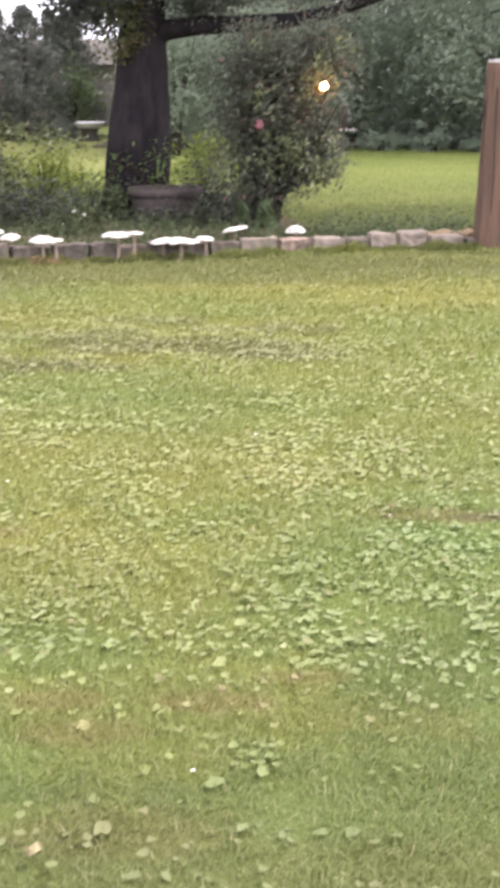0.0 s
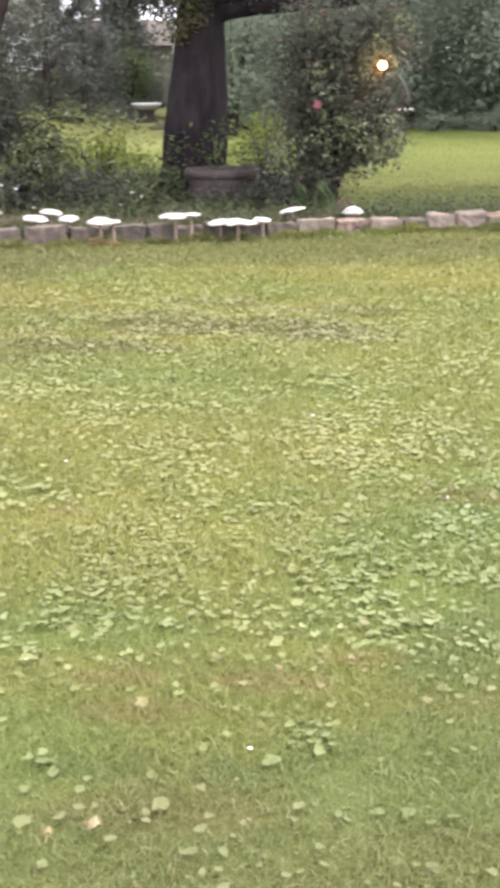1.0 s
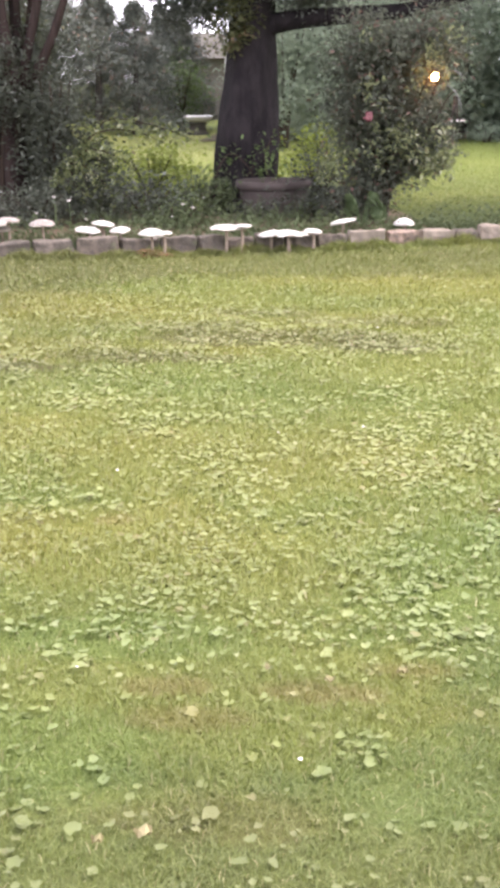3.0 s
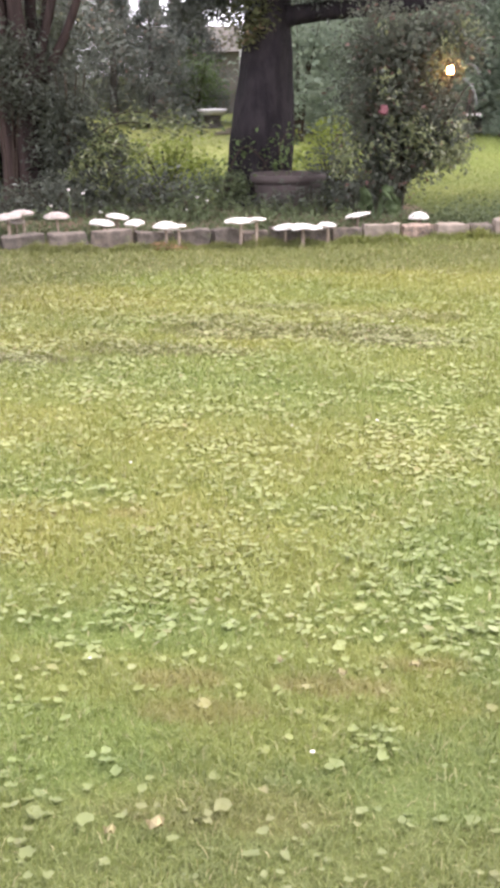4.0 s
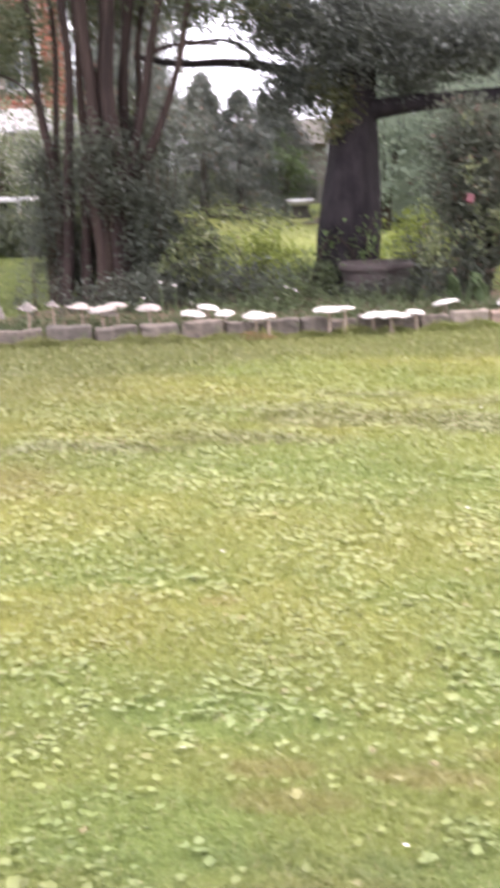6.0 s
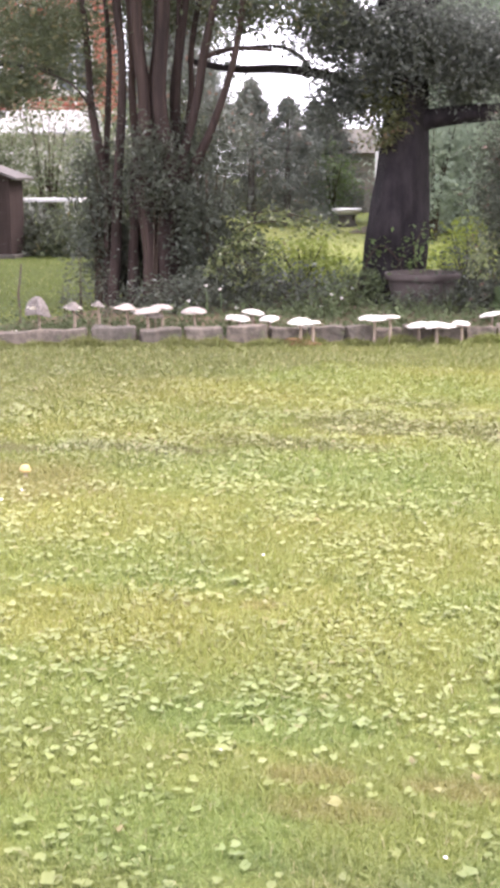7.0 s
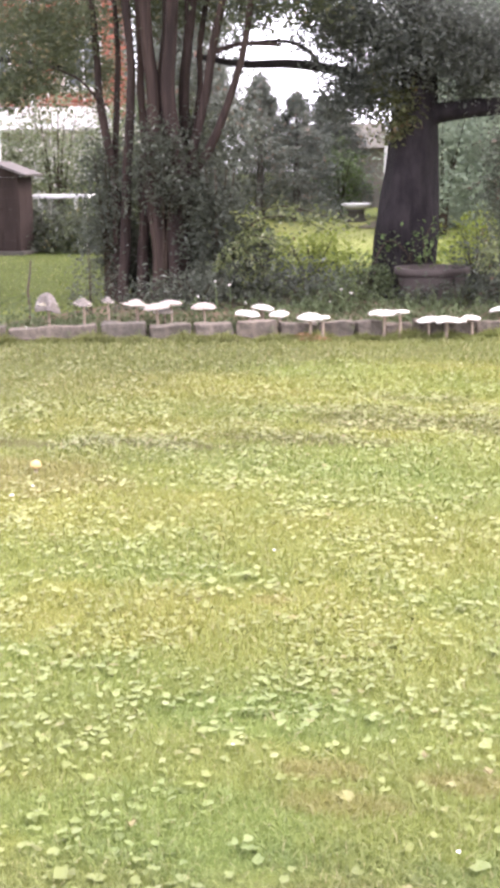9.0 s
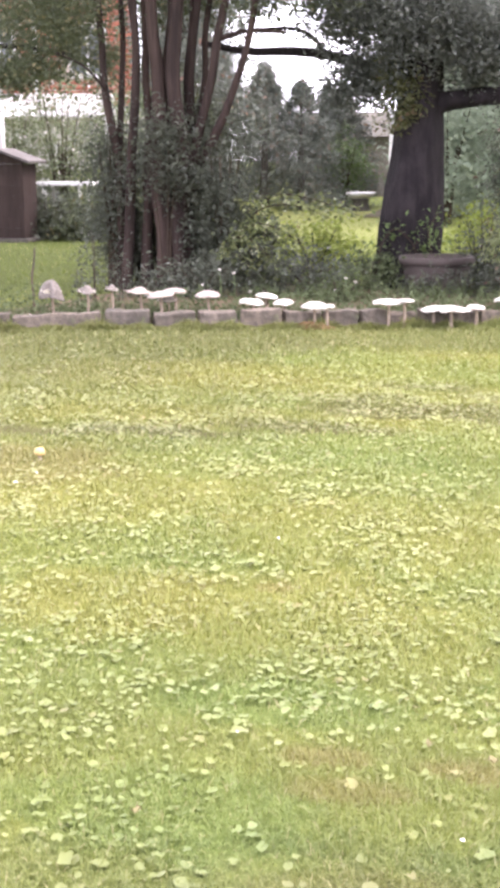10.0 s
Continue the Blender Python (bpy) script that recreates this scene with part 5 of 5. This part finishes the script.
def build_hanging_piece():
    # An unclear hanging thing; its plate, pipes and beads are made up.
    root = thing("wind_chime", 0.83, 11.53, 0.0, "slim grey hanging piece with curved arms in the bush", "wind chime")
    part("cord", limb([(0.012, 0.0, 1.155), (0.012, 0, 1.18), (0.012, 0, 1.205)], 0.003, 0.003, 6, 0.0), M["iron"], root)
    plate = lathe([(0.004, 1.146), (0.026, 1.146), (0.024, 1.151), (0.004, 1.156)], 14)
    bmesh.ops.translate(plate, vec=(0.012, 0, 0), verts=plate.verts)
    part("plate", plate, M["iron"], root)
    for k in range(4):
        a = k * math.pi / 2 + 0.4
        px, py = 0.012 + 0.018 * math.cos(a), 0.018 * math.sin(a)
        part("pipe", limb([(px, py, 1.146), (px, py, 1.07), (px, py, 0.96 + 0.035 * k)], 0.0045, 0.0045, 8, 0.0), M["iron"], root)
    part("bracket", limb([(-0.10, 0.0, 1.26), (-0.04, -0.01, 1.235), (0.01, -0.01, 1.18), (0.05, -0.01, 1.10), (0.062, -0.01, 1.02)], 0.006, 0.004, 8, 0.0), M["dull_metal"], root, "pale curved bracket")
    part("hook", limb([(-0.03, 0.0, 1.375), (0.02, -0.01, 1.36), (0.055, -0.01, 1.32), (0.07, -0.01, 1.27)], 0.005, 0.003, 8, 0.0), M["dull_metal"], root, "pale curved bracket")
    for bx in (-0.02, 0.03, 0.065, 0.09):
        bead = lathe([(0.003, 0.935), (0.009, 0.940), (0.010, 0.948), (0.003, 0.956)], 8)
        bmesh.ops.translate(bead, vec=(bx, -0.01, 0), verts=bead.verts)
        part("bead", bead, M["pale_petal"], root, "small pale bead")
    part("spreader", limb([(-0.024, -0.01, 0.958), (0.03, -0.01, 0.962), (0.095, -0.01, 0.957)], 0.003, 0.003, 6, 0.0), M["iron"], root)
    part("string", limb([(-0.02, -0.01, 0.96), (-0.012, -0.005, 1.05), (0.0, 0.0, 1.15)], 0.005, 0.004, 6, 0.0), M["iron"], root)


def build_stake():
    root = thing("garden_stake", -4.20, 10.35, 0, "thin crooked dark stake standing by the edging", "stake")
    part("rod", limb([(0, 0, -0.08), (0.022, 0, 0.14), (0.012, 0, 0.30), (0.035, 0, 0.44), (0.05, 0, 0.57)], 0.015, 0.007, 8, 0.4, 3.0), M["iron"], root)


def build_broad_plant(x, y, seed, count=7):
    rng = np.random.default_rng(seed)
    root = thing("broad_leaved_plant", x, y, 0.04, "clump of large pale green heart-shaped leaves", "plant")
    for i in range(count):
        a, s, h = rng.uniform(0, 6.28), rng.uniform(0.10, 0.16), rng.uniform(0.14, 0.36)
        tip = Vector((0.13 * math.cos(a), 0.08 * math.sin(a) - 0.04, h))
        part("stalk", limb([(0, 0, 0), (tip.x * 0.5, tip.y * 0.5, h * 0.7), tip], 0.006, 0.004, 6, 0.0, 0, 0, None, 3), M["hosta_leaf"], root)
        bm = bmesh.new()
        outline = [(0, 0.0), (0.32, -0.12), (0.5, 0.2), (0.36, 0.62), (0, 1.1), (-0.36, 0.62), (-0.5, 0.2), (-0.32, -0.12)]
        rim = [bm.verts.new((px * s, py * s, -0.25 * s * abs(px) - 0.15 * s * py * py)) for px, py in outline]
        mid = bm.verts.new((0, 0.45 * s, 0.05 * s))
        for k in range(8):
            bm.faces.new((mid, rim[k], rim[(k + 1) % 8])).smooth = True
        bmesh.ops.solidify(bm, geom=list(bm.faces), thickness=0.002)
        bmesh.ops.transform(bm, matrix=Matrix.Translation(tip) @ pose(0, 0, 0, rng.uniform(-75, -35), rng.uniform(-25, 25), math.degrees(a) * 0.3 + 180), verts=bm.verts)
        part("leaf", bm, M["hosta_leaf"], root)


def build_bed_grass():
    """Thin upright tufts and small leaves in the bed and along its edges."""
    rng = np.random.default_rng(17)
    x = rng.uniform(-5.4, 1.8, 5200)
    y = edge_line(x) + 0.12 + np.abs(rng.normal(0, 0.5, 5200))
    v, f = blades(rng, x, y, rng.uniform(0.05, 0.17, 5200), 0.008)
    x = np.concatenate([rng.normal(c, 0.16, 90) for c in (-1.05, -0.75, -0.45, -1.7, -2.2)])
    v2, f2 = blades(rng, x, edge_line(x) + rng.uniform(1.2, 1.75, len(x)), rng.uniform(0.14, 0.30, len(x)), 0.009)
    v, f = np.concatenate([v, v2]), np.concatenate([f, f2 + len(v)])
    v[:, 2] += 0.03
    ob = soup("bed_tufts", v, f, M["bed_leaf"])
    tagged(ob, "thin tufts of wild grass growing in the bed", "grass", kind="stuff")
    n = 420
    x = rng.uniform(-5.4, 2.0, n)
    pts = np.stack([x, edge_line(x) + 0.2 + np.abs(rng.normal(0, 0.55, n)), rng.uniform(0.05, 0.16, n)], 1)
    v, f = leaves(rng, pts, 14, 0.07, 0.04, 0.6, 0.5)
    v[:, 2] = np.maximum(v[:, 2], 0.03)
    n = 80
    x = rng.uniform(0.35, 2.3, n)
    more = np.stack([x, edge_line(x) + 0.15 + np.abs(rng.normal(0, 0.65, n)), rng.uniform(0.03, 0.12, n)], 1)
    v2, f2 = leaves(rng, more, 22, 0.07, 0.045, 0.6, 0.5)
    v2[:, 2] = np.maximum(v2[:, 2], 0.03)
    v, f = np.concatenate([v, v2]), np.concatenate([f, f2 + len(v)])
    tagged(soup("ground_cover", v, f, M["bed_leaf"]), "low leafy ground cover in the bed", "ground cover", kind="stuff")


def build_petals():
    """Small pale flowers low in the bed, and bits lying on the lawn."""
    rng = np.random.default_rng(19)
    spots = [(-2.72, 11.25, 0.30), (-2.58, 11.22, 0.27), (-2.85, 11.1, 0.17), (-1.55, 11.2, 0.24), (-1.47, 11.25, 0.20), (-1.64, 11.2, 0.13), (-2.4, 11.1, 0.12)]
    for x, y, z in spots:
        root = thing("wild_flower", x, y, 0.04, "small pale pink flower on a thin stalk", "flower", "flowers in the bed")
        part("stalk", limb([(0, 0, -0.02), (0.01, 0, z * 0.5), (0, 0, z - 0.03)], 0.004, 0.003, 6, 0.0, 0, 0, None, 2), M["hosta_leaf"], root)
        part("blossom", lathe([(0.003, z - 0.032), (0.010, z - 0.027), (0.017, z - 0.018), (0.013, z - 0.011), (0.003, z - 0.015)], 8, None, 0.3, x), M["pale_petal"], root)
    for x, y, s in ((-0.111, 2.159, 0.0055), (-0.812, 4.006, 0.007), (-0.627, 2.524, 0.004), (-0.295, 4.52, 0.006), (0.107, 6.62, 0.010), (0.43, 3.66, 0.008), (0.023, 4.61, 0.009), (-1.985, 4.563, 0.009), (-1.961, 4.727, 0.007)):
        bm = lathe([(0.2 * s, 0.0), (s, 0.002), (s * 0.8, 0.3 * s), (0.2 * s, 0.35 * s)], 9, None, 1.1, x)
        bmesh.ops.scale(bm, vec=(1.0, 0.55, 1.0), verts=bm.verts)
        ob = part("fallen_petal", bm, M["pale_petal"])
        ob.matrix_basis = pose(x, y, rise(x, y) + 0.034, 25, 10, 40)
        tagged(ob, "small white petal lying on the grass", "petal", "petals on the lawn")
    for k in range(14):
        x = rng.uniform(-4.3, -3.1)
        bm = lathe([(0.004, 0.0), (0.016, 0.003), (0.014, 0.008), (0.003, 0.010)], 6, None, 0.7, k)
        ob = part("fallen_petal", bm, M["pale_petal" if k % 3 else "dead_leaf"])
        ob.matrix_basis = pose(x, edge_line(x) + rng.uniform(0.12, 0.4), 0.075, rng.uniform(-30, 30), rng.uniform(-30, 30), k * 50)
        tagged(ob, "pale withered petal lying on the bed", "petal", "petals in the bed")
    leaf_bits = [(-0.373, 1.898, 0.026, "straw_leaf"), (-0.45, 1.87, 0.018, "dead_leaf"), (-0.06, 2.50, 0.016, "dead_leaf"), (0.10, 2.55, 0.016, "dead_leaf"), (0.45, 3.75, 0.022, "dead_leaf"), (0.62, 3.72, 0.022, "dead_leaf"), (-0.2, 2.55, 0.014, "dead_leaf"), (-0.75, 2.15, 0.016, "dead_leaf")]
    for x, y, s, mat in leaf_bits:
        bm = bmesh.new()
        rim = [bm.verts.new((math.cos(a) * s * (1.0 if k % 2 else 0.62), math.sin(a) * s * 0.7 * (1.0 if k % 2 else 0.7), 0.008 * math.sin(k * 2.1))) for k, a in enumerate([i * math.pi / 5 for i in range(10)])]
        bm.faces.new(rim)
        bmesh.ops.solidify(bm, geom=list(bm.faces), thickness=0.002)
        ob = part("fallen_leaf", bm, M[mat])
        ob.matrix_basis = pose(x, y, rise(x, y) + 0.036, 8, -6, x * 200)
        tagged(ob, "yellowed fallen leaf on the grass" if mat == "straw_leaf" else "curled brown fallen leaf on the grass", "leaf", "fallen leaves")
    root = thing("yellow_mushroom", -2.09, 5.09, rise(-2.09, 5.09) - 0.016, "small yellow mushroom in the lawn", "mushroom")
    part("stem", lathe([(0.008, -0.01), (0.010, 0.0), (0.008, 0.045), (0.004, 0.05)], 10), M["stem"], root)
    part("cap", lathe([(0.004, 0.042), (0.022, 0.042), (0.026, 0.05), (0.020, 0.068), (0.004, 0.076)], 14, None, 0.1, 2), M["yellow"], root)


def build_hutch():
    """The brown board box with a sloping grey roof, standing on a slab."""
    root = thing("wooden_hutch", -8.42, 20.0, rise(-8.42, 20.0), "brown board hutch with a sloping grey roof", "hutch")
    for i in range(7):
        part("board", boxed(-0.42, 0.42, -0.30, -0.275, 0.065 + 0.170 * i, 0.230 + 0.170 * i, bevel=0.004), M["shed_wood"], root)
    for x0, x1 in ((-0.42, -0.395), (0.395, 0.42)):
        bm = bmesh.new()
        a = [bm.verts.new((x0, y, z)) for y, z in ((-0.272, 0.065), (0.30, 0.065), (0.30, 1.26), (-0.272, 1.26))]
        b = [bm.verts.new((x1, y, z)) for y, z in ((-0.272, 0.065), (0.30, 0.065), (0.30, 1.26), (-0.272, 1.26))]
        for k in range(4):
            bm.faces.new((a[k], a[(k + 1) % 4], b[(k + 1) % 4], b[k]))
        bm.faces.new(list(reversed(a))), bm.faces.new(b)
        bmesh.ops.recalc_face_normals(bm, faces=bm.faces)
        part("side_panel", bm, M["shed_wood"], root)
    part("back_panel", boxed(-0.394, 0.394, 0.28, 0.30, 0.065, 1.26), M["shed_wood"], root)
    for x in (-0.425, 0.385):
        part("corner_post", boxed(x, x + 0.045, -0.325, -0.302, 0.065, 1.285, bevel=0.004), M["shed_wood"], root)
    for side in (-1, 1):
        bm = boxed(0.0, 0.62, -0.42, 0.40, -0.02, 0.02, bevel=0.004) if side > 0 else boxed(-0.62, -0.004, -0.42, 0.40, -0.02, 0.02, bevel=0.004)
        bmesh.ops.transform(bm, matrix=pose(0, 0, 1.50, 0, side * 20, 0), verts=bm.verts)
        part("roof_board", bm, M["shed_roof"], root)
    for y in (-0.29, 0.285):
        bm = bmesh.new()
        tri = [(-0.41, 1.265), (0.41, 1.265), (0.41, 1.31), (0.0, 1.46), (-0.41, 1.31)]
        a, b = [bm.verts.new((p, y - 0.01, q)) for p, q in tri], [bm.verts.new((p, y + 0.01, q)) for p, q in tri]
        for k in range(5):
            bm.faces.new((a[k], a[(k + 1) % 5], b[(k + 1) % 5], b[k]))
        bm.faces.new(list(reversed(a))), bm.faces.new(b)
        bmesh.ops.recalc_face_normals(bm, faces=bm.faces)
        part("gable", bm, M["shed_wood"], root)
    part("floor_slab", boxed(-0.52, 0.52, -0.42, 0.40, -0.03, 0.063, bevel=0.01), M["dark_concrete"], root)


def build_white_post():
    root = thing("white_post", -8.84, 20.8, rise(-8.7, 20.8), "tall white painted post", "post")
    part("shaft", boxed(-0.08, 0.08, -0.08, 0.08, -0.05, 3.20, bevel=0.008), M["grey_paint"], root)
    part("cap", boxed(-0.11, 0.11, -0.11, 0.11, 3.202, 3.26, bevel=0.012), M["grey_paint"], root)


def build_bench():
    root = thing("garden_table", -7.88, 21.5, rise(-7.9, 21.5), "white topped garden table beside the shrubs", "table")
    part("tabletop", boxed(-0.56, 0.54, -0.3, 0.3, 0.885, 0.95, bevel=0.01), M["white_paint"], root)
    for x in (-0.36, 0.30):
        for y in (-0.22, 0.22):
            part("leg", boxed(x - 0.03, x + 0.03, y - 0.03, y + 0.03, -0.03, 0.883, bevel=0.005), M["concrete"], root)
    part("shelf", boxed(-0.42, 0.40, -0.25, 0.25, 0.42, 0.45, bevel=0.004), M["dark_concrete"], root)


def build_far_pole():
    root = thing("white_pole", -2.92, 29.0, rise(-2.92, 29), "slim white pole standing beyond the oak", "pole")
    part("shaft", limb([(0, 0, -0.1), (0, 0, 1.2), (0.02, 0, 2.3)], 0.06, 0.055, 12, 0.02), M["white_paint"], root)
    part("finial", lathe([(0.01, 2.3), (0.07, 2.3), (0.08, 2.34), (0.03, 2.40), (0.005, 2.41)], 12), M["white_paint"], root)


build_planter()
build_birdbath()
build_post()
build_lantern()
build_hanging_piece()
build_stake()
build_broad_plant(0.03, 11.2, 3, 9)
for x, h, k in ((-3.60, 0.85, 1), (-3.36, 0.60, 2), (-3.74, 0.5, 3)):
    shrub("weed_stalk", x, 10.3, (0.07, 0.06), h, "dark_leaf", "thin dark weed stalk with sparse small leaves", 130 + k, 14, 7, 0.04, 2, 0.05, category="weed", group="weed stalks by the edging", thick_stem=0.3)
build_bed_grass()
build_petals()
build_hutch()
build_white_post()
build_bench()
build_far_pole()

for i, (x, y, rx, h) in enumerate(((-8.4, 22.6, 0.9, 3.0), (-7.3, 23.0, 0.8, 2.55), (-9.4, 22.8, 0.8, 2.5))):
    shrub("blossom_shrub", x, y, (rx, 0.7), h, "blossom_leaf", "greyish green shrub flecked with pale blossom", 90 + i, 80, 44, 0.10, 6, 0.19, group="shrubs below the house")
for i, (x, y, rx, h, mat) in enumerate(((-6.3, 22.2, 0.7, 1.9, "dark_leaf"), (-7.0, 20.4, 0.75, 0.75, "myrtle_leaf"), (-5.6, 21.5, 0.8, 1.5, "myrtle_leaf"), (-7.9, 20.6, 0.6, 0.8, "dark_leaf"), (-8.6, 20.9, 0.6, 1.0, "dark_leaf"), (-6.9, 26.5, 0.8, 3.4, "myrtle_leaf"), (-4.75, 34.8, 0.8, 2.2, "fern_leaf"), (-8.0, 27.5, 0.6, 3.2, "fern_leaf"), (-11.1, 36.0, 0.6, 3.3, "fern_leaf"))):
    shrub("border_shrub", x, y, (rx, 0.5), h, mat, "leafy green shrub along the back of the lawn", 100 + i, 50, 44, 0.09, 6, 0.17, group="shrubs along the lawn")


# ---------------------------------------------------------------- houses
def build_house():
    z0 = 0.8
    house = thing("brick_house", -12.10, 29.08, 0, "red brick house on a white rendered lower storey", "house", turn=18)
    part("lower_wall", boxed(-5.0, 2.98, 0.10, 7.0, z0 - 0.9, 2.60, bevel=0.02), M["white_paint"], house)
    porch = boxed(-5.1, 2.55, -1.75, 0.0, -0.03, 0.03, bevel=0.01)
    bmesh.ops.transform(porch, matrix=pose(0, 0.09, 2.86, 19, 0, 0), verts=porch.verts)
    part("porch_roof", porch, M["grey_paint"], house, "white sloping porch roof")
    for x in (-4.9, -2.4, 0.0, 2.35):
        part("porch_post", boxed(x - 0.06, x + 0.06, -1.56, -1.44, -0.2, 2.29), M["white_paint"], house)
    part("wall", boxed(-5.0, 3.0, 0.25, 7.0, 2.602, 6.2), M["mortar"], house)
    bm = bmesh.new()
    a = [bm.verts.new((-5.5, y, z)) for y, z in ((-0.4, 6.2), (3.6, 8.4), (7.4, 6.2))]
    b = [bm.verts.new((3.5, y, z)) for y, z in ((-0.4, 6.2), (3.6, 8.4), (7.4, 6.2))]
    for k in range(3):
        bm.faces.new((a[k], a[(k + 1) % 3], b[(k + 1) % 3], b[k]))
    bm.faces.new(list(reversed(a))), bm.faces.new(b)
    bmesh.ops.recalc_face_normals(bm, faces=bm.faces)
    part("roof", bm, M["tile"], house)
    for x, z in ((1.95, 3.25), (-0.2, 3.25), (-2.6, 3.25)):
        frame_bm = bmesh.new()
        for s in ((-0.45, -0.37, 0, 1.25), (0.37, 0.45, 0, 1.25), (-0.37, 0.37, 0, 0.08), (-0.37, 0.37, 1.17, 1.25), (-0.03, 0.03, 0.08, 1.17)):
            box(frame_bm, x + s[0], x + s[1], 0.12, 0.24, z + s[2], z + s[3])
        window = part("window", frame_bm, M["white_paint"], house)
        part("pane", boxed(x - 0.37, x - 0.03, 0.19, 0.21, z + 0.08, z + 1.17), M["glass"], window)
        part("pane", boxed(x + 0.03, x + 0.37, 0.19, 0.21, z + 0.08, z + 1.17), M["glass"], window)
    for x in (0.72,):
        part("drainpipe", limb([(x, 0.08, 2.72), (x, 0.08, 4.5), (x, 0.08, 6.1)], 0.05, 0.05, 10, 0.0), M["white_paint"], house)
    return house


def build_far_house():
    root = thing("beige_house", -5.3, 46.0, 0, "distant beige house with a low roof", "house")
    part("wall", boxed(-2.6, 2.2, 0, 5, -0.1, 2.1), M["beige"], root)
    bm = bmesh.new()
    a = [bm.verts.new((-3.0, y, z)) for y, z in ((-0.5, 2.1), (2.5, 3.05), (5.5, 2.1))]
    b = [bm.verts.new((2.6, y, z)) for y, z in ((-0.5, 2.1), (2.5, 3.05), (5.5, 2.1))]
    for k in range(3):
        bm.faces.new((a[k], a[(k + 1) % 3], b[(k + 1) % 3], b[k]))
    bm.faces.new(list(reversed(a))), bm.faces.new(b)
    bmesh.ops.recalc_face_normals(bm, faces=bm.faces)
    part("roof", bm, M["dull_roof"], root)


house = build_house()
build_far_house()

# bricks of the house front: the corner pier singly, the rest of the front joined
brick_bm = boxed(-0.145, 0.145, -0.05, 0.05, -0.05, 0.05)
pier = part("brick", brick_bm, M["brick"], house)
mesh_of_brick = pier.data
first = True
for row in range(26):
    for k in range(2):
        x, z = 2.47 + 0.31 * k + (0.12 if row % 2 else 0.0), 2.665 + 0.122 * row
        ob = pier if first else new("brick", mesh_of_brick)
        first = False
        ob.parent = house
        ob.matrix_basis = pose(x, 0.205, z)
v, f = [], []
for row in range(29):
    for k in range(24):
        x, z = -4.85 + 0.31 * k + (0.12 if row % 2 else 0.0), 2.665 + 0.122 * row
        if x > 2.25 or any(abs(x - w) < 0.60 and 3.2 < z < 4.56 for w in (1.95, -0.2, -2.6)):
            continue
        i = len(v)
        v += [(x + sx * 0.145, y, z + sz * 0.05) for y in (0.225, 0.26) for sx, sz in ((-1, -1), (1, -1), (1, 1), (-1, 1))]
        f += [(i, i + 1, i + 2, i + 3), (i, i + 4, i + 5, i + 1), (i + 1, i + 5, i + 6, i + 2), (i + 2, i + 6, i + 7, i + 3), (i + 3, i + 7, i + 4, i)]
for row in range(29):
    for k in range(21):
        y, z = 0.45 + 0.31 * k + (0.12 if row % 2 else 0.0), 2.665 + 0.122 * row
        i = len(v)
        v += [(x, y + sy * 0.145, z + sz * 0.05) for x in (3.02, 2.99) for sy, sz in ((-1, -1), (1, -1), (1, 1), (-1, 1))]
        f += [(i, i + 1, i + 2, i + 3), (i, i + 4, i + 5, i + 1), (i + 1, i + 5, i + 6, i + 2), (i + 2, i + 6, i + 7, i + 3), (i + 3, i + 7, i + 4, i)]
tagged(soup("brickwork", v, f, M["brick"], house), kind="stuff")
